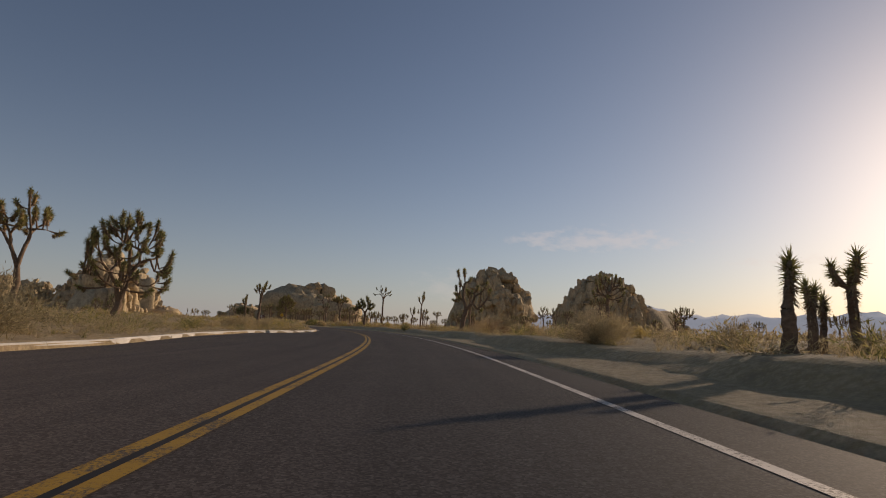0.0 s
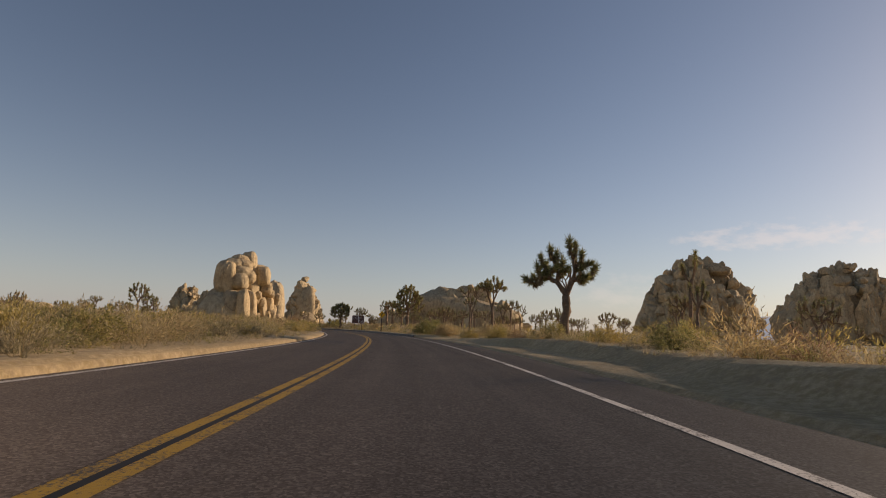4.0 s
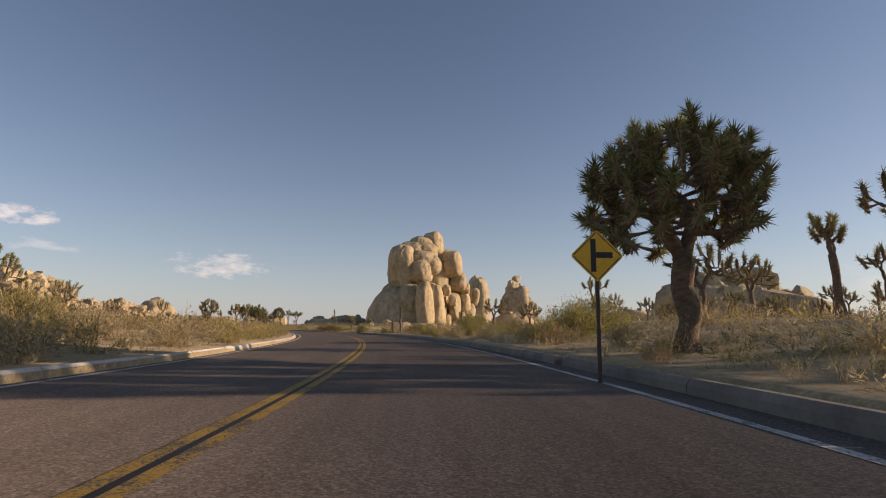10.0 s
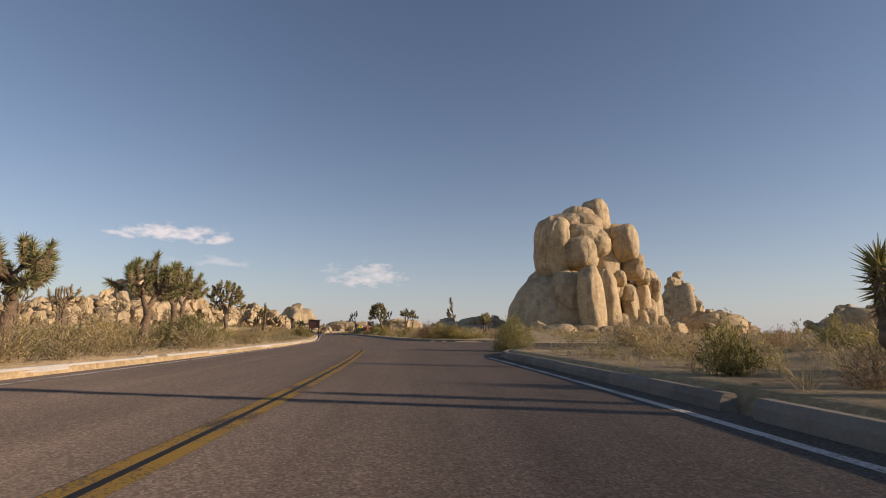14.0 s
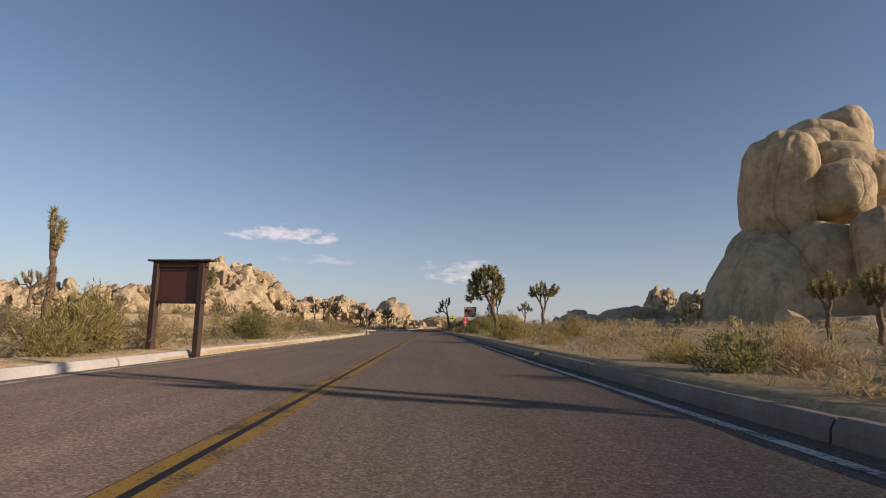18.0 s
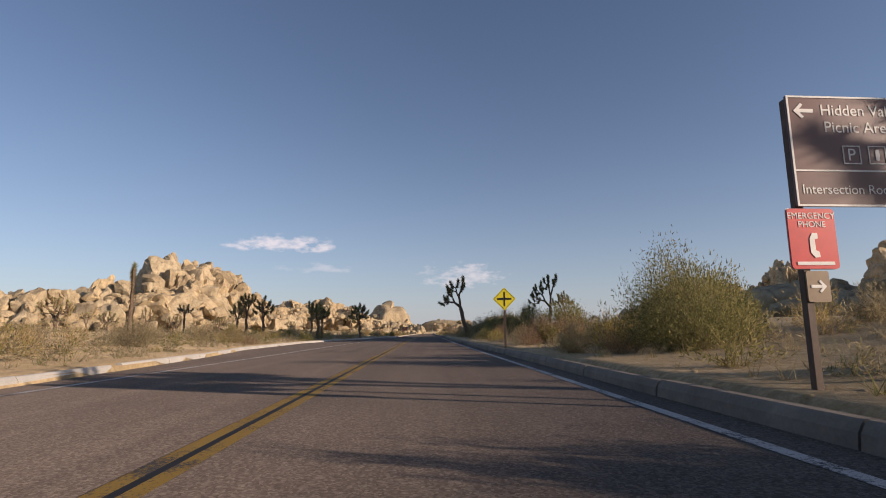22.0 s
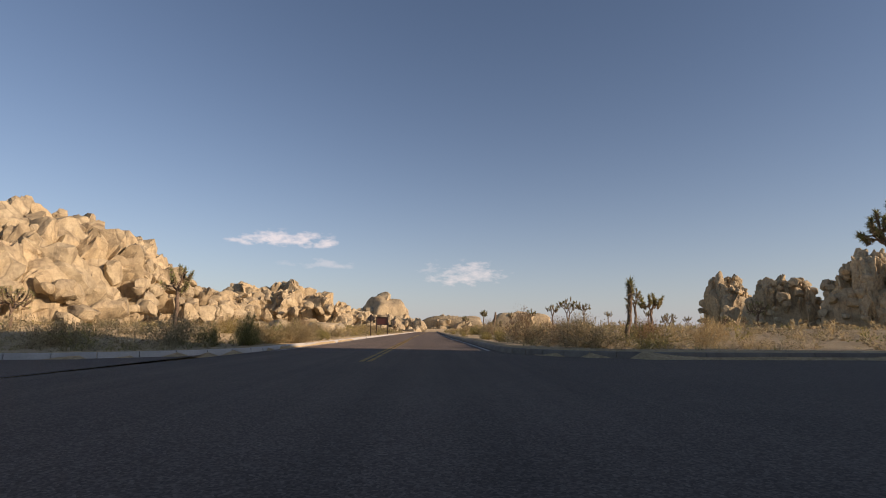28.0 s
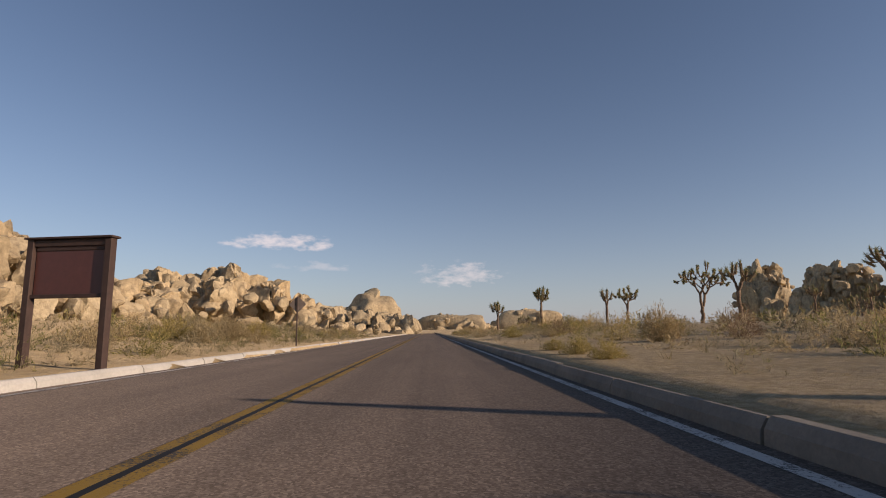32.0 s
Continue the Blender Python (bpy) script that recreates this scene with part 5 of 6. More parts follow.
for k, (kind, s, v, h, w) in enumerate([
        ("gold", 315.9, 5.3, 1.5, 2.2), ("gold", 318.5, 6.6, 1.0, 1.6), ("rust", 286.0, 7.2, 1.95, 3.8), ("olive", 288.5, 9.0, 1.1, 2.4), ("rust", 360.5, 6.5, 1.45, 2.6), ("rust", 362.3, 8.2, 1.3, 2.4),
        ("scrub", 396.5, 6.3, 1.8, 2.6), ("scrub", 399.5, 6.5, 1.9, 3.0), ("scrub", 398.0, 10.4, 2.3, 3.4), ("scrub", 402.0, 9.0, 2.0, 3.0), ("olive", 394.5, 10.5, 2.1, 3.2), 
        ("scrub", 391.8, 8.6, 1.7, 2.8), ("rust", 394.0, 8.0, 1.6, 2.6), ("gold", 393.0, 9.4, 1.9, 2.8), ("scrub", 403.5, 6.5, 1.9, 3.0), ("scrub", 407.0, 8.4, 2.0, 3.0), ("olive", 409.5, 7.4, 1.7, 2.6), ("olive", 387.5, 7.6, 2.3, 3.6), ("scrub", 390.4, 7.0, 2.1, 3.2), ("olive", 384.6, 8.2, 2.6, 3.6), ("gold", 386.0, 10.6, 3.0, 4.0),
        ("scrub", 15.0, -9.6, 1.75, 3.4), ("scrub", 17.5, 7.8, 1.35, 2.9), ("rust", 55.4, 13.3, 1.8, 4.2), ("scrub", 46.5, 12.6, 1.8, 4.6), ("rust", 39.2, 9.4, 1.2, 3.9), ("scrub", 28.5, 10.4, 0.8, 2.2), ("scrub", 62.0, 10.0, 1.1, 2.8), ("rust", 72.0, 9.0, 1.0, 2.2), ("scrub", 79.0, 10.5, 1.2, 2.6), ("rust", 88.0, 9.4, 1.0, 2.4), ("olive", 94.0, 10.0, 1.1, 2.3),
        ("olive", 133.6, 7.4, 1.9, 3.2), ("olive", 135.6, 8.8, 1.9, 3.0), ("rust", 132.4, 8.8, 0.9, 1.7), ("gold", 112.5, 8.4, 1.1, 2.0), ("rust", 106.4, 8.0, 0.8, 1.5), ("olive", 224.6, 11.2, 1.9, 3.0), ("gold", 222.5, 6.7, 1.1, 2.2), ("gold", 219.6, 6.2, 0.8, 1.1), ("olive", 233.4, 8.5, 1.2, 2.4),
        ("olive", 240.5, 5.9, 0.95, 1.0), ("rust", 187.0, 5.8, 0.5, 0.75), ("olive", 295.6, 5.7, 0.9, 1.4), ("gold", 299.0, -5.6, 1.15, 1.5), ("gold", 297.2, -5.0, 0.8, 1.1), ("straw", 301.0, -5.4, 0.9, 1.3), ("gold", 338.6, 6.8, 1.5, 2.2), ("olive", 339.8, 5.8, 1.05, 1.4),
        ("olive", 349.0, 7.1, 2.5, 3.2), ("olive", 351.4, 8.5, 2.3, 3.0), ("rust", 349.6, 5.8, 0.7, 1.1), ("olive", 365.0, 8.6, 2.3, 3.2), ("gold", 377.2, 6.0, 0.9, 1.3), ("rust", 376.4, 6.9, 1.3, 1.6), ("rust", 456.6, 6.9, 2.2, 2.2), ("scrub", 458.6, 7.6, 1.8, 2.2), ("olive", 489.2, 7.0, 1.25, 2.4), ("scrub", 492.0, 9.4, 1.1, 2.2),
        ("olive", 444.6, -5.4, 1.45, 1.4), ("scrub", 443.0, 7.4, 1.05, 2.6), ("gold", 458.2, 5.0, 0.45, 0.6), ("gold", 456.4, 4.9, 0.4, 0.55), ("gold", 455.4, 5.0, 0.45, 0.6), ("gold", 470.6, 4.6, 0.55, 0.5), ("gold", 456.2, -4.9, 0.75, 0.9), ("gold", 457.6, -4.7, 0.5, 0.5), ("gold", 490.0, -4.6, 0.5, 0.55),
        ("olive", 199.6, 8.8, 1.75, 3.0), ("olive", 201.5, 10.6, 2.1, 3.6), ("gold", 197.6, 7.0, 1.15, 1.7), ("rust", 195.6, 6.5, 0.9, 1.2), ("olive", 217.0, 8.4, 1.5, 2.0), ("olive", 232.5, 7.6, 1.25, 2.6),
        ("rust", 231.0, 6.9, 0.9, 1.3), ("olive", 257.0, -7.2, 1.6, 2.8), ("olive", 256.0, 6.4, 1.9, 2.2), ("gold", 299.5, -6.0, 1.45, 2.4), ("olive", 281.5, 9.5, 1.2, 3.0), ("rust", 284.0, 6.2, 1.1, 1.8),
        ("gold", 298.0, 5.9, 0.6, 1.2), ("olive", 125.0, -6.0, 0.9, 1.7), ("gold", 171.0, 6.3, 0.75, 1.1), ("olive", 310.5, -6.2, 1.6, 2.0), ("gold", 465.5, 5.9, 0.6, 1.0), ("gold", 499.0, 4.9, 0.45, 0.8),
        ("gold", 501.0, 4.9, 0.5, 0.9), ("gold", 503.5, 5.0, 0.4, 0.8), ("olive", 388.5, -9.6, 1.0, 1.9), ("olive", 443.5, -6.4, 1.0, 1.3), ("olive", 352.8, 9.8, 2.1, 2.6), ("olive", 106.0, 9.8, 1.3, 2.4),
        ("scrub", 128.5, 8.2, 1.5, 2.8), ("scrub", 134.0, 9.5, 1.3, 2.6), ("scrub", 131.0, 13.0, 1.6, 3.2), ("gold", 119.0, 8.0, 0.9, 1.7), ("scrub", 104.0, 12.0, 1.2, 2.6), ("gold", 98.0, 9.5, 0.8, 1.6),
        ("olive", 343.0, 7.6, 0.9, 1.6), ("scrub", 56.0, -8.6, 1.2, 2.6), ("olive", 60.0, -7.6, 1.0, 2.2), ("scrub", 64.0, -8.4, 1.35, 2.8), ("rust", 68.0, -7.2, 1.1, 2.4),
        ("scrub", 72.0, -8.2, 1.4, 2.8), ("olive", 76.5, -6.8, 1.1, 2.2), ("scrub", 59.0, -11.5, 1.5, 3.2), ("scrub", 67.0, -11.2, 1.5, 3.0), ("gold", 81.0, -6.6, 1.0, 2.2), ("scrub", 86.0, -7.0, 1.2, 2.6), ("olive", 92.0, -6.6, 1.1, 2.4), ("scrub", 98.0, -6.8, 1.2, 2.6), ("gold", 374.0, 6.3, 0.7, 1.3), ("gold", 371.0, 6.0, 0.8, 1.4), ("rust", 482.0, 8.2, 1.1, 1.5), ("olive", 480.0, 11.0, 1.3, 2.4), ("gold", 487.0, -5.2, 0.5, 0.7),
        ("straw", 481.3, 5.3, 1.45, 1.5), ("scrub", 484.2, 8.2, 1.9, 2.8), ("olive", 487.4, 5.9, 1.0, 1.7), ("scrub", 446.8, 5.9, 1.2, 2.6), ("scrub", 445.6, 7.6, 1.5, 3.2), ("rust", 448.6, 7.4, 1.35, 2.6), ("gold", 449.8, 5.0, 0.6, 0.9), ("scrub", 451.8, 8.4, 1.3, 2.8),
        ("scrub", 449.2, -4.6, 1.3, 2.4), ("olive", 451.0, -6.0, 1.1, 2.2), ("straw", 447.6, -5.6, 1.0, 2.0), ("straw", 350.9, 5.2, 0.9, 1.1), ("gold", 351.4, 6.4, 1.0, 1.8), ("straw", 354.0, 7.0, 1.0, 1.8), ("olive", 360.0, 6.6, 1.0, 1.6), ("rust", 358.4, 5.4, 0.9, 1.4),
        ("olive", 213.9, 7.4, 1.75, 1.9), ("olive", 223.8, 10.8, 1.6, 2.6), ("scrub", 210.3, 5.8, 1.0, 1.6), ("scrub", 212.9, 5.1, 0.7, 0.95), ("gold", 284.4, 7.6, 1.7, 2.8), ("gold", 283.6, 8.8, 1.5, 2.4), ("scrub", 59.4, 15.4, 2.3, 4.0)]):
    plant_shrub(kind, s, v, h, w, k)

rnd = random.Random(9)
made = 0
while made < 208:                                       # further single shrubs near the road
    s, sg = rnd.uniform(-25, 590), rnd.choice((-1, 1))
    v = sg * float(right_edge(s) if sg > 0 else left_edge(s)) + sg * (1.3 + 8 * rnd.random() ** 1.1)
    p = on_road(s, v)
    ss, vv = along(np.array([p.x]), np.array([p.y]))
    if side_reach(ss, vv)[0] > -1.8 or any((p.x - a) ** 2 + (p.y - b) ** 2 < (r + 0.7) ** 2 for a, b, r in CLUMPS):
        continue
    if (s < 128 and sg > 0 and v < 7.4) or (s < 62 and sg > 0 and v < 9.5) or (430 < s < 520 and 4 < v < 8.5 and rnd.random() < 0.8):
        continue
    h = rnd.uniform(0.6, 1.3) if rnd.random() < 0.7 else rnd.uniform(1.1, 1.6)
    if abs(v) - float(right_edge(s) if sg > 0 else left_edge(s)) < 2.8:
        h = min(h, rnd.uniform(0.55, 0.85))
    kind = rnd.choice(("scrub", "scrub", "straw", "olive", "gold", "gold", "straw", "scrub", "rust"))
    plant_shrub(kind, s, v, h, h * rnd.uniform(1.3, 1.9), 100 + made)
    made += 1


# ---- uncounted scrub and dry grass ----
def spread(name, kinds, places, label, category):
    """One mesh of many small plants: each place is x, y, height, width, turn, kind."""
    vs, fs, ms, k0 = [], [], [], 0
    for i, sp in enumerate(kinds):
        pick = [p for p in places if p[5] == i]
        if not pick:
            continue
        a = np.array(pick)
        z = land(a[:, 0], a[:, 1])
        base, f = np.array([v[:] for v in sp.v], np.float32), np.array(sp.f, np.int32)
        c, s = np.cos(a[:, 4])[:, None], np.sin(a[:, 4])[:, None]
        x = (base[:, 0] * c - base[:, 1] * s) * a[:, 3][:, None] + a[:, 0][:, None]
        y = (base[:, 0] * s + base[:, 1] * c) * a[:, 3][:, None] + a[:, 1][:, None]
        zz = base[:, 2][None, :] * a[:, 2][:, None] + z[:, None] - 0.02
        vs.append(np.stack([x, y, zz], -1).reshape(-1, 3))
        n = len(base)
        fs.append((f[None] + (k0 + np.arange(len(pick)) * n)[:, None, None]).reshape(-1, 3))
        ms.append(np.full(len(pick) * len(f), i % len(STUFF_MATS)))
        k0 += n * len(pick)
    v, f, m = np.concatenate(vs), np.concatenate(fs), np.concatenate(ms)
    me = bpy.data.meshes.new(name)
    me.vertices.add(len(v))
    me.vertices.foreach_set("co", v.ravel().astype(np.float32))
    me.loops.add(len(f) * 3)
    me.loops.foreach_set("vertex_index", f.ravel().astype(np.int32))
    me.polygons.add(len(f))
    me.polygons.foreach_set("loop_start", np.arange(0, len(f) * 3, 3, dtype=np.int32))
    for mat in STUFF_MATS:
        me.materials.append(mat)
    me.polygons.foreach_set("material_index", m.astype(np.int32))
    me.update(calc_edges=True)
    return tagged(new(name, me), label, category, kind="stuff")


STUFF_MATS = [DRY, SCRUB, OLIVE, GOLD]


def blades(seed, count, reach, width):
    rnd = random.Random(seed)
    sp = Soup()
    for k in range(count):
        a, o = rnd.uniform(0, 6.2832), rnd.random() * reach
        root = Vector((rnd.gauss(0, 0.1), rnd.gauss(0, 0.1), 0))
        tip = Vector((math.cos(a) * o, math.sin(a) * o, rnd.uniform(0.5, 1.0)))
        w = Vector((-math.sin(a + rnd.uniform(-1, 1)), math.cos(a), 0)) * width
        sp.tri(root + w, root - w, tip)
    return sp


def places_for(count, near_d, far_d, h0, h1, wide, seed, power=1.0, weights=(4, 3, 1, 1), s0=-40, s1=640, sides=(-1, 1)):
    r = np.random.default_rng(seed)
    s, sg = r.uniform(s0, s1, count), r.choice(sides, count)
    d = near_d + (far_d - near_d) * r.random(count) ** power
    edge = np.where(sg > 0, right_edge(s), left_edge(s))
    i = np.clip(np.interp(s, DIST, np.arange(len(DIST))).astype(int), 0, len(DIST) - 1)
    x, y = LINE[i, 0] + RIGHT[i, 0] * sg * (edge + d) + TAN[i, 0] * (s - DIST[i]), LINE[i, 1] + RIGHT[i, 1] * sg * (edge + d) + TAN[i, 1] * (s - DIST[i])
    ss, vv = along(x, y)
    dd = np.abs(vv) - np.where(vv > 0, right_edge(ss), left_edge(ss))
    bare = np.array([noise.noise(Vector((a * 0.11, b * 0.11, 3.0))) for a, b in zip(x, y)])
    ok = (dd > near_d * 0.8) & (side_reach(ss, vv) < -1.0) & (bare > -0.46)
    ok &= ~((ss < 128) & (vv > 0) & (dd < np.where(ss < 62, 3.0, 2.6))) & ~((ss > 445) & (ss < 530) & (vv > 0) & (dd < 4.0) & (r.random(count) < 0.85))
    h = h0 + (h1 - h0) * r.random(count) ** 1.4
    w, t = h * wide * r.uniform(0.7, 1.2, count), r.uniform(0, 6.283, count)
    kind = r.choice(len(weights), count, p=np.array(weights) / sum(weights))
    return [(x[j], y[j], h[j], w[j], t[j], int(kind[j])) for j in np.nonzero(ok)[0]]


GRASS = [blades(60 + i, 15, 1.1, 0.016) for i in range(4)]
LOW = [shrub(70 + i, 13, 11, 1.7, 0.5, 0.15, 0.010, 0.10) for i in range(4)]
BUSH = [shrub(90 + i, 40, 15, 1.7, 0.5, 0.105, 0.009, 0.10) for i in range(4)]
MID = [shrub(75 + i, 11, 7, 1.8, 0.5, 0.26, 0.014, 0.14) for i in range(4)]
CLUMP = [shrub(80 + i, 6, 6, 1.9, 0.5, 0.32, 0.03, 0.20) for i in range(4)]
spread("dry_grass", GRASS, places_for(26000, 0.7, 8.5, 0.10, 0.40, 1.1, 1, 1.1, (6, 6, 1, 1), -30, 560), "dry straw-coloured grass tufts along the verges", "grass")
spread("low_scrub", LOW, places_for(5200, 1.1, 11, 0.35, 0.85, 1.3, 2, 1.0, (3, 6, 2, 2), -30, 560), "low dry desert scrub along the road", "scrub")
spread("tall_scrub", BUSH, places_for(680, 1.5, 10, 0.75, 1.4, 1.05, 6, 1.0, (3, 5, 2, 2), 40, 560), "rounded dry desert shrubs crowding the verges", "scrub")
spread("bank_scrub", BUSH, places_for(300, 0.9, 7, 0.8, 1.35, 1.1, 8, 1.0, (3, 5, 3, 2), 122, 262, (-1, -1)), "golden olive shrubs massed on the bank", "scrub")
spread("pale_bank_scrub", BUSH, places_for(110, 2.0, 9, 0.6, 1.3, 1.3, 9, 1.0, (3, 6, 2, 1), 58, 124, (-1, -1)), "grey tan shrubs on the earth bank", "scrub")
spread("open_scrub", MID, places_for(3400, 9, 34, 0.5, 1.15, 1.15, 5, 1.0, (4, 5, 1, 2)), "dry tan scrub behind the verges", "scrub")
spread("plain_scrub", CLUMP, places_for(5600, 30, 170, 0.6, 1.35, 1.2, 3, 1.2, (4, 4, 1, 2)), "desert scrub over the open plain", "scrub")


# ---- loose stones on the shoulders ----
def pebble(seed):
    rnd = random.Random(seed)
    bm = bmesh.new()
    bmesh.ops.create_icosphere(bm, subdivisions=1, radius=1.0)
    sp = Soup()
    sp.v = [Vector((v.co.x * rnd.uniform(0.7, 1.2), v.co.y * rnd.uniform(0.7, 1.2), v.co.z * rnd.uniform(0.5, 0.9) + 0.25)) for v in bm.verts]
    bm.verts.index_update()
    sp.f = [tuple(v.index for v in f.verts) for f in bm.faces]
    bm.free()
    return sp


STUFF_MATS = [ROCK, SAND]
spread("pebbles", [pebble(1), pebble(2)], places_for(2600, 0.35, 3.2, 0.012, 0.075, 1.2, 11, 1.0, (3, 2), -30, 560), "loose granite pebbles on the sandy shoulder", "pebbles")


# ---- signs ----
def plain(name, col, rough=0.6, metal=0.0, wear=0.12):
    m, n, l, b = material(name, rough, metal)
    tc = n.new("ShaderNodeTexCoord").outputs["Object"]
    f = noise_of(n, l, 7, 6, 0.65, tc)
    dark, light = tuple(c * (1 - wear) for c in col), tuple(min(1, c * (1 + wear)) for c in col)
    l.new(ramp(n, l, f, [(0.3, dark), (0.7, light)]), b.inputs["Base Color"])
    b.inputs["Specular IOR Level"].default_value = 0.5
    return m


BROWN = plain("brown_sign_sheeting", (0.105, 0.036, 0.028), 0.35)
SIGN_LIME = plain("bright_yellow_sign_sheeting", (0.85, 0.70, 0.03), 0.4)
BROWN2 = plain("brown_painted_wood", (0.055, 0.031, 0.024), 0.7, 0, 0.25)
LETTER = plain("white_sign_lettering", (0.72, 0.70, 0.66), 0.5)
SIGN_YELLOW = plain("yellow_sign_sheeting", (0.78, 0.43, 0.015), 0.4)
SIGN_BLACK = plain("black_sign_symbol", (0.016, 0.015, 0.014), 0.5)
SIGN_RED = plain("red_sign_sheeting", (0.55, 0.022, 0.022), 0.4)
SIGN_TAN = plain("tan_sign_panel", (0.22, 0.15, 0.085), 0.5)
POST = plain("weathered_steel_post", (0.085, 0.058, 0.045), 0.65, 0.2, 0.3)
SIGN_BACK = plain("bare_aluminium_sign_back", (0.15, 0.118, 0.098), 0.6, 0.0, 0.2)


def slab(outline, y0, y1, mat, bevel=0.0):
    """A plate from a flat outline of x, z, between two depths."""
    bm = bmesh.new()
    a = [bm.verts.new((x, y0, z)) for x, z in outline]
    f = bm.faces.new(a)
    g = bmesh.ops.extrude_face_region(bm, geom=[f])
    bmesh.ops.translate(bm, verts=[v for v in g["geom"] if isinstance(v, bmesh.types.BMVert)], vec=(0, y1 - y0, 0))
    bmesh.ops.recalc_face_normals(bm, faces=bm.faces)
    if bevel:
        bmesh.ops.bevel(bm, geom=[e for e in bm.edges], offset=bevel, segments=1, affect="EDGES")
    me = bpy.data.meshes.new("slab")
    bm.to_mesh(me)
    bm.free()
    me.materials.append(mat)
    return me


def rect(x0, z0, x1, z1):
    return [(x0, z0), (x1, z0), (x1, z1), (x0, z1)]


def rounded(w, h, r, cx=0.0, cz=0.0):
    out = []
    for sx, sz, a0 in ((1, -1, -90), (1, 1, 0), (-1, 1, 90), (-1, -1, 180)):
        for k in range(4):
            a = radians(a0 + 30 * k)
            out.append((cx + sx * (w / 2 - r) + r * math.cos(a), cz + sz * (h / 2 - r) + r * math.sin(a)))
    return out


def turned(outline, deg, cx=0.0, cz=0.0):
    c, s = math.cos(radians(deg)), math.sin(radians(deg))
    return [(cx + x * c - z * s, cz + x * s + z * c) for x, z in outline]


def lettering(words, size, x, z, y, parent, mat=None, align="LEFT"):
    cu = bpy.data.curves.new("lettering", "FONT")
    cu.body, cu.size, cu.align_x, cu.extrude = words, size, align, 0.001
    tmp = bpy.data.objects.new("lettering", cu)
    me = bpy.data.meshes.new_from_object(tmp)
    bpy.data.objects.remove(tmp)
    me.transform(Matrix.Translation((x, y, z)) @ Matrix.Rotation(math.pi / 2, 4, "X"))
    me.materials.clear()
    me.materials.append(mat or LETTER)
    return part("lettering", me, parent)


def post(parent, x, top, depth=0.045, wide=0.05, y=0.0, foot=-0.4, mat=None):
    return part("post", slab(rect(x - wide / 2, foot, x + wide / 2, top), y, y + depth, mat or POST, 0.006), parent)


def sign_root(name, x, y, turn, label, category="sign"):
    e = tagged(new(name), label, category)
    e.matrix_basis = pose(x, y, land_at(x, y), 0, 0, turn)
    return e, land_at(x, y)


# a lone thin post among the scrub
e, g = sign_root("marker_post", -170.8, 380.6, 45, "thin dark steel marker post standing in scrub", "post")
part("post", slab(rect(-0.04, -0.4, 0.04, 3.5 - g), -0.03, 0.03, POST, 0.006), e)

# brown direction board on two posts
e, g = sign_root("direction_sign", 0.33, 170.15, 22, "dark brown park direction board with white lettering on two posts")
zt, zb, hw = 2.68 - g, 1.34 - g, 1.06
p = part("panel", slab(rect(-hw, zb, hw, zt), -0.03, 0.0, BROWN, 0.004), e, "dark brown reflective panel")
for nm, o in (("border", rect(-hw, zt - 0.02, hw, zt)), ("border", rect(-hw, zb, hw, zb + 0.02)), ("border", rect(-hw, zb + 0.02, -hw + 0.02, zt - 0.02)), ("border", rect(hw - 0.02, zb + 0.02, hw, zt - 0.02))):
    part(nm, slab(o, -0.036, -0.031, LETTER), p)
for k, words in enumerate(("Hidden Valley", "Nature Trail/", "Day Use Area")):
    lettering(words, 0.155, -hw + 0.08, zt - 0.30 - 0.165 * k, -0.033, p)
for k, words in enumerate(("Intersection", "Rock")):
    lettering(words, 0.15, 0.30, zt - 0.42 - 0.15 * k, -0.033, p)
for k, words in enumerate(("Hidden Valley", "Campground", "Keys Ranch", "Barker Dam Trail")):
    lettering(words, 0.102, 0.32, zt - 0.84 - 0.118 * k, -0.033, p)
part("arrow", slab([(0.0, zt - 1.24), (0.08, zt - 1.22), (0.15, zt - 1.0), (0.15, zt - 0.95), (0.26, zt - 0.95), (0.26, zt - 0.86), (0.15, zt - 0.86), (0.12, zt - 0.46), (0.22, zt - 0.46), (0.22, zt - 0.38),
                    (0.12, zt - 0.38), (0.11, zt - 0.30), (0.19, zt - 0.30), (0.05, zt - 0.08), (-0.08, zt - 0.30), (0.01, zt - 0.30), (0.01, zt - 0.38), (-0.08, zt - 0.38), (-0.08, zt - 0.46), (0.02, zt - 0.46), (0.06, zt - 1.0)],
                   -0.036, -0.031, LETTER), p, "white branching route arrow")
for x in (-0.62, 0.70):
    post(e, x, zt - 0.05, 0.06, 0.07)


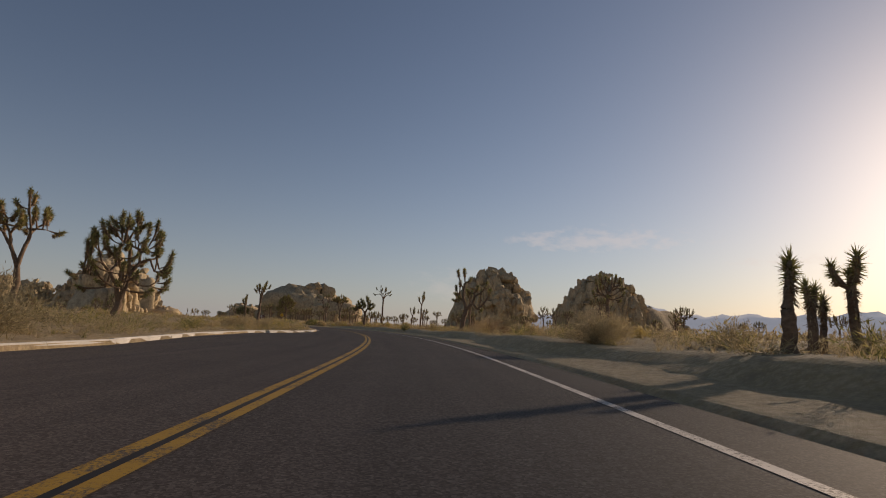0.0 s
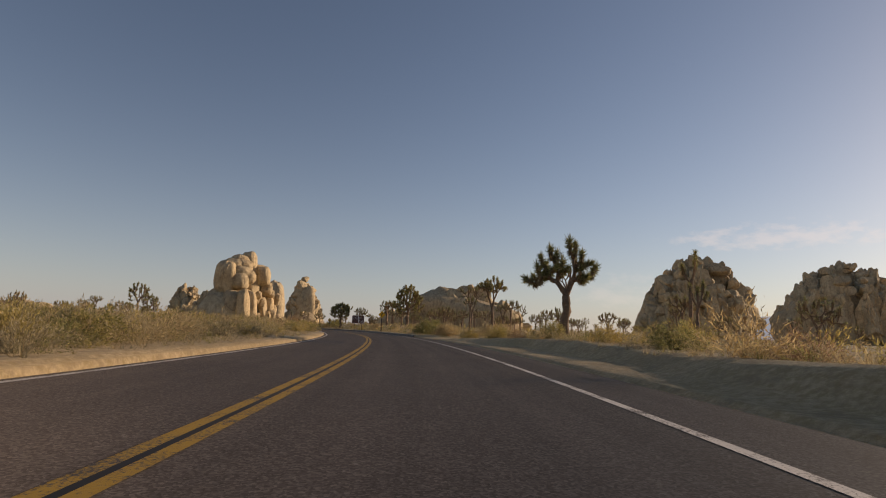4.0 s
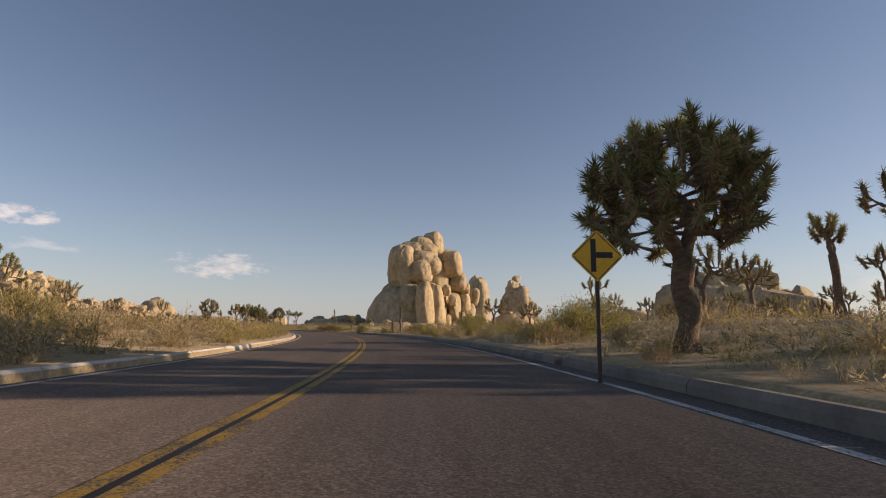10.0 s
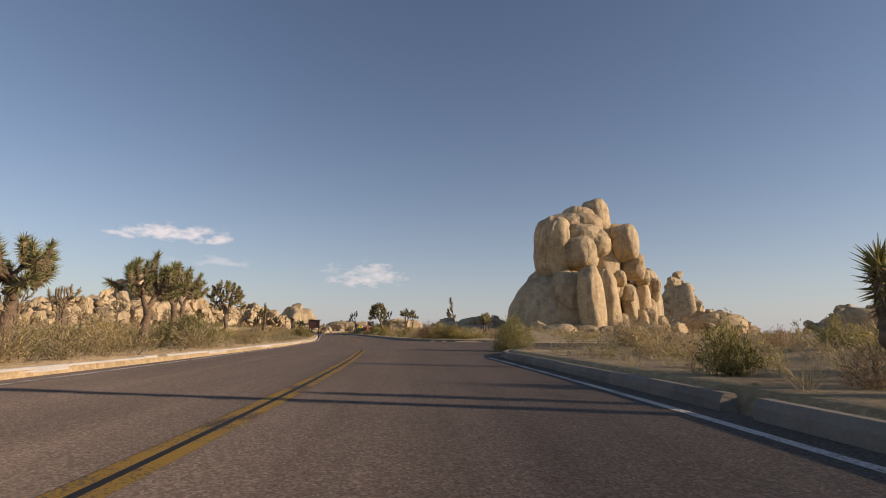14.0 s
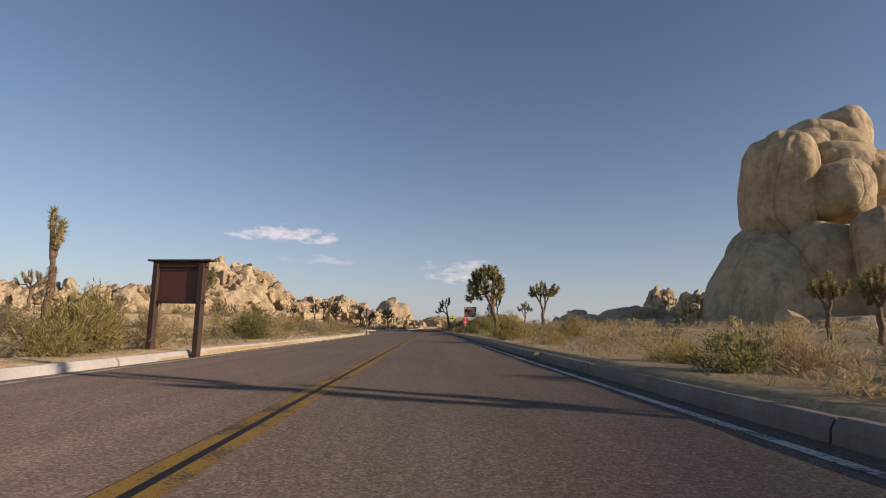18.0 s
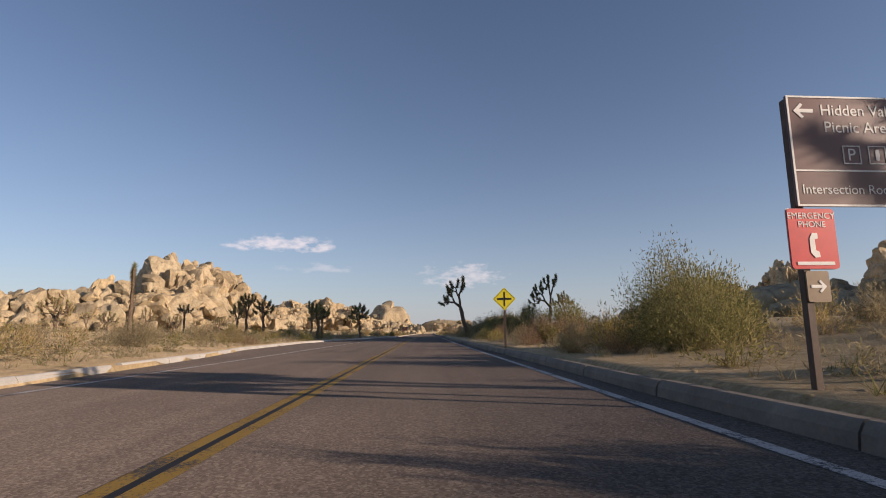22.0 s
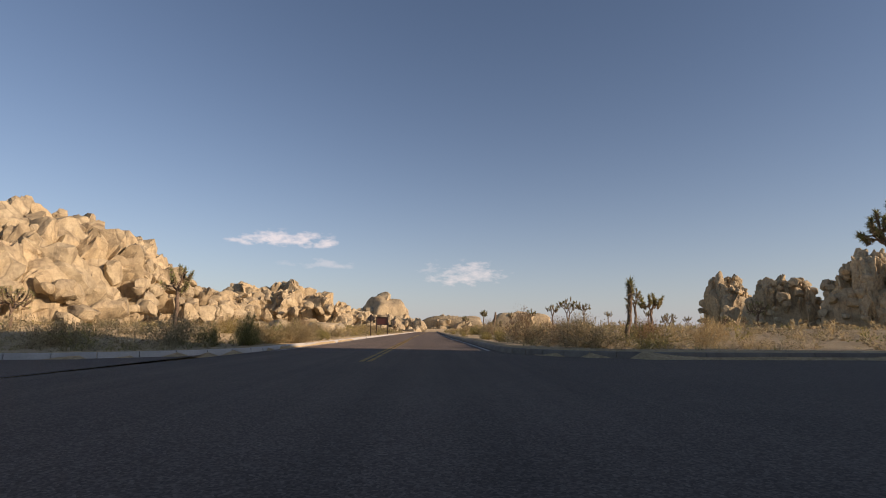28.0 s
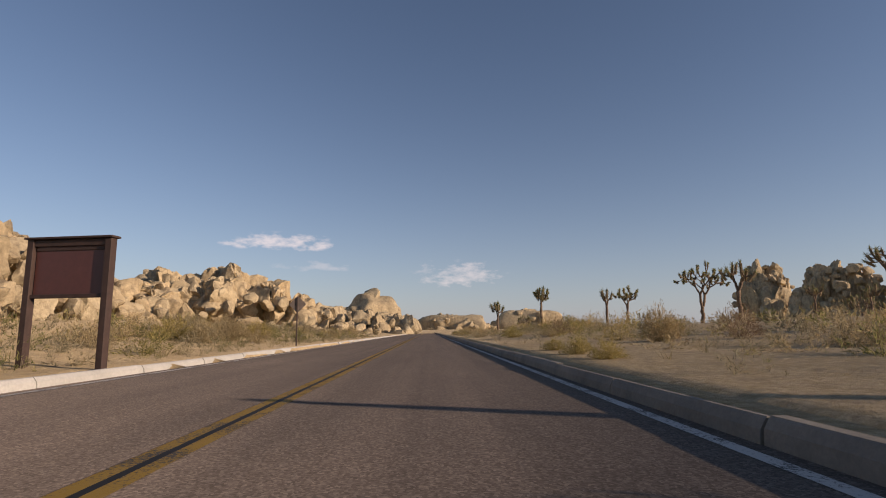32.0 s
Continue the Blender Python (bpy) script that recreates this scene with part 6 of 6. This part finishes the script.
def warning(x, y, turn, top, diag, symbol, label, wide=0.06, back=False):
    """A yellow diamond on one post."""
    e, g = sign_root("warning_sign", x, y, turn, label)
    c = top - g - diag / 2
    side = diag / math.sqrt(2)
    p = part("panel", slab(turned(rounded(side, side, 0.05), 45, 0, c), -0.006, 0.0, SIGN_BACK if back else SIGN_LIME if symbol == "cross" else SIGN_YELLOW), e)
    if not back:
        for k in range(4):
            part("border", slab(turned(rect(-side / 2 + 0.045, side / 2 - 0.035, side / 2 - 0.045, side / 2 - 0.022), 45 + 90 * k, 0, c), -0.009, -0.0065, SIGN_BLACK), p)
        q = diag
        if symbol == "cross":
            part("symbol", slab(turned(rect(-0.035 * q, -0.31 * q, 0.035 * q, 0.31 * q), 0, 0, c), -0.009, -0.0065, SIGN_BLACK), p, "black crossroads symbol")
            part("symbol", slab(turned(rect(-0.31 * q, -0.045 * q, -0.037 * q, 0.045 * q), 0, 0, c), -0.009, -0.0065, SIGN_BLACK), p)
            part("symbol", slab(turned(rect(0.037 * q, -0.045 * q, 0.31 * q, 0.045 * q), 0, 0, c), -0.009, -0.0065, SIGN_BLACK), p)
        elif symbol == "side":
            part("symbol", slab(rect(-0.12 * q, c - 0.30 * q, -0.02 * q, c + 0.32 * q), -0.009, -0.0065, SIGN_BLACK), p, "black side-road symbol")
            part("symbol", slab(rect(-0.018 * q, c - 0.04 * q, 0.29 * q, c + 0.07 * q), -0.009, -0.0065, SIGN_BLACK), p)
        else:
            part("symbol", slab(turned(rounded(0.15 * q, 0.52 * q, 0.06 * q), -8, 0, c), -0.009, -0.0065, SIGN_BLACK), p, "plain dark oblong symbol")
    part("post", slab(rect(-wide / 2, -0.4, wide / 2, c + (diag * 0.42 if back else -diag * 0.3)), -0.06 if back else 0.002, -0.01 if back else 0.05, POST, 0.005), e, "weathered brown steel post")
    return e


warning(5.6, 153.8, 12, 3.1, 1.02, "plain", "yellow diamond warning sign on a brown steel post", 0.14)
warning(-6.8, 183.5, 21, 2.25, 0.80, "side", "yellow diamond side-road warning sign on a thin post", 0.05)
warning(-120.0, 314.6, 40, 2.42, 0.88, "cross", "yellow diamond crossroads warning sign on a post", 0.08)
warning(-105.1, 289.8, 70, 2.25, 0.80, "", "dark bare back of a diamond road sign on a post", 0.07, True)
warning(-216.3, 392.2, 26, 2.42, 0.92, "", "dark bare back of a diamond road sign on a post", 0.09, True)
warning(-240.1, 414.9, 50, 2.45, 0.80, "", "dark bare back of a small road sign on a post", 0.06, True)

# brown guide sign with a red telephone sign on its post
e, g = sign_root("guide_sign", -107.85, 304.75, 50, "brown park guide sign with arrows and symbols on two posts")
zt, zb, hw = 2.94 - g, 1.86 - g, 0.62
p = part("panel", slab(rect(-hw, zb, hw, zt), -0.03, 0.0, BROWN, 0.004), e, "glossy brown reflective panel")
for o in (rect(-hw, zt - 0.018, hw, zt), rect(-hw, zb, hw, zb + 0.018), rect(-hw, zb + 0.018, -hw + 0.018, zt - 0.018), rect(hw - 0.018, zb + 0.018, hw, zt - 0.018), rect(-hw + 0.018, zb + 0.335, hw - 0.018, zb + 0.35)):
    part("border", slab(o, -0.036, -0.031, LETTER), p)
lettering("Hidden Valley", 0.155, -0.29, zt - 0.19, -0.033, p)
lettering("Picnic Area", 0.155, -0.27, zt - 0.36, -0.033, p)
lettering("Intersection Rock", 0.128, -0.56, zb + 0.12, -0.033, p)


def pointer(x, z, s, d):
    return [(x + d * 0.5 * s, z), (x + d * 0.12 * s, z + 0.38 * s), (x + d * 0.0 * s, z + 0.30 * s), (x + d * 0.20 * s, z + 0.09 * s), (x - d * 0.5 * s, z + 0.09 * s), (x - d * 0.5 * s, z - 0.09 * s),
            (x + d * 0.20 * s, z - 0.09 * s), (x, z - 0.30 * s), (x + d * 0.12 * s, z - 0.38 * s)]


part("arrow", slab(pointer(-0.46, zt - 0.15, 0.2, -1), -0.036, -0.031, LETTER), p, "white arrow")
part("arrow", slab(pointer(0.49, zb + 0.165, 0.2, 1), -0.036, -0.031, LETTER), p, "white arrow")
for k in range(3):
    cx = -0.02 + 0.26 * k
    for o in (rect(cx - 0.09, zb + 0.41, cx + 0.09, zb + 0.42), rect(cx - 0.09, zb + 0.58, cx + 0.09, zb + 0.59), rect(cx - 0.09, zb + 0.42, cx - 0.08, zb + 0.58), rect(cx + 0.08, zb + 0.42, cx + 0.09, zb + 0.58)):
        part("symbol_frame", slab(o, -0.036, -0.031, LETTER), p)
lettering("P", 0.17, -0.065, zb + 0.445, -0.033, p)
part("symbol", slab(rounded(0.04, 0.11, 0.015, 0.24, zb + 0.50), -0.036, -0.031, LETTER), p)
part("symbol", slab(rect(0.45, zb + 0.525, 0.55, zb + 0.545), -0.036, -0.031, LETTER), p)
part("symbol", slab(rect(0.43, zb + 0.48, 0.57, zb + 0.495), -0.036, -0.031, LETTER), p)
for sx in (-1, 1):
    part("symbol", slab(turned(rect(-0.009, -0.05, 0.009, 0.05), 24 * sx, 0.50 + 0.03 * sx, zb + 0.49), -0.0385, -0.0365, LETTER), p)
for x in (-0.58, 0.52):
    post(e, x, zt - 0.02, 0.07, 0.075)
red = part("telephone_panel", slab(rounded(0.46, 0.56, 0.03, -0.50, zb - 0.30), -0.02, -0.004, SIGN_RED), e, "red emergency telephone panel")
part("panel_border", slab(rounded(0.47, 0.57, 0.03, -0.50, zb - 0.30), -0.0035, -0.0005, LETTER), e)
lettering("EMERGENCY", 0.082, -0.50, zb - 0.115, -0.023, red, None, "CENTER")
lettering("PHONE", 0.082, -0.50, zb - 0.195, -0.023, red, None, "CENTER")
part("handset", slab([(x + 0.12, z) for x, z in [(-0.63, zb - 0.25), (-0.58, zb - 0.25), (-0.58, zb - 0.30), (-0.61, zb - 0.31), (-0.61, zb - 0.41), (-0.58, zb - 0.42), (-0.57, zb - 0.47), (-0.62, zb - 0.48), (-0.66, zb - 0.43), (-0.66, zb - 0.30)]], -0.026, -0.021, LETTER), red, "white handset symbol")
part("lettering_bar", slab(rect(-0.68, zb - 0.545, -0.32, zb - 0.515), -0.026, -0.021, LETTER), red)
tan = part("arrow_panel", slab(rounded(0.22, 0.28, 0.02, -0.50, zb - 0.74), -0.02, -0.004, SIGN_TAN), e, "tan panel with a white arrow")
part("arrow", slab(pointer(-0.50, zb - 0.74, 0.15, 1), -0.026, -0.021, LETTER), tan)


def board_back(x, y, turn, top, low, w, label, inset=0.0):
    """The wooden back of a park notice board, seen from behind."""
    e, g = sign_root("notice_board", x, y, turn, label, "notice board")
    t, b, h = top - g, low - g, w / 2
    part("panel", slab(rect(-h + 0.05, b + 0.06, h - 0.05, t - 0.12), 0.0, 0.03, BROWN), e, "red-brown inner panel")
    for o, y0 in ((rect(-h, t - 0.12, h, t), -0.05), (rect(-h, b, h, b + 0.07), -0.045), (rect(-h + 0.06, t - 0.2, h - 0.06, t - 0.14), -0.02)):
        part("rail", slab(o, y0, 0.05, BROWN2, 0.006), e, "dark brown timber rail")
    for x0 in (-h - 0.10 + inset * 0.5, h - 0.02 - inset):
        part("post", slab(rect(x0, -0.4, x0 + 0.13, t + 0.01), -0.075, 0.075, BROWN2, 0.008), e, "square dark brown timber post")
    part("roof_cap", slab(rect(-h - 0.14, t + 0.012, h + 0.15, t + 0.05), -0.12, 0.12, BROWN2, 0.005), e)
    return e


board_back(-229.4, 404.0, 38, 2.5, 1.42, 1.5, "brown timber notice board seen from behind, on two posts")
board_back(-83.74, 268.62, 36, 2.12, 1.18, 1.3, "brown timber notice board seen from behind, on two posts", 0.16)

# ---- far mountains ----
# distance haze is painted on: a bluish base colour and a faint glow
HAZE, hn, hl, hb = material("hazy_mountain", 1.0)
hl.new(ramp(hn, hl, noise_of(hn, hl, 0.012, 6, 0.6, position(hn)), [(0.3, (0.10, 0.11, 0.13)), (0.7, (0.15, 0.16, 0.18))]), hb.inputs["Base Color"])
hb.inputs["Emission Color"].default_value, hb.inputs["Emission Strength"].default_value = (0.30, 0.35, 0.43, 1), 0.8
vs, fs = [], []
cols, rowsn = 90, 7
for i in range(cols + 1):
    a = radians(20 - 66 * i / cols)
    ridge_h = min(1.0, i / 22) * 170 + 80 * noise.noise(Vector((i * 0.07, 1.7, 0))) + 40 * noise.noise(Vector((i * 0.23, 4.1, 0))) + 55 * math.exp(-((i - 14) / 9) ** 2)
    for j in range(rowsn + 1):
        u = j / rowsn
        r = 3300 + 500 * u + 60 * noise.noise(Vector((i * 0.5, j * 0.9, 7)))
        z = max(4.0, ridge_h * math.sin(u * 1.57) * (1 + 0.18 * noise.noise(Vector((i * 0.6, j * 0.8, 2)))))
        vs.append((r * math.cos(a + radians(48)), 100 + r * math.sin(a + radians(48)), z))
for i in range(cols):
    for j in range(rowsn):
        k = i * (rowsn + 1) + j
        fs.append((k, k + 1, k + rowsn + 2, k + rowsn + 1))
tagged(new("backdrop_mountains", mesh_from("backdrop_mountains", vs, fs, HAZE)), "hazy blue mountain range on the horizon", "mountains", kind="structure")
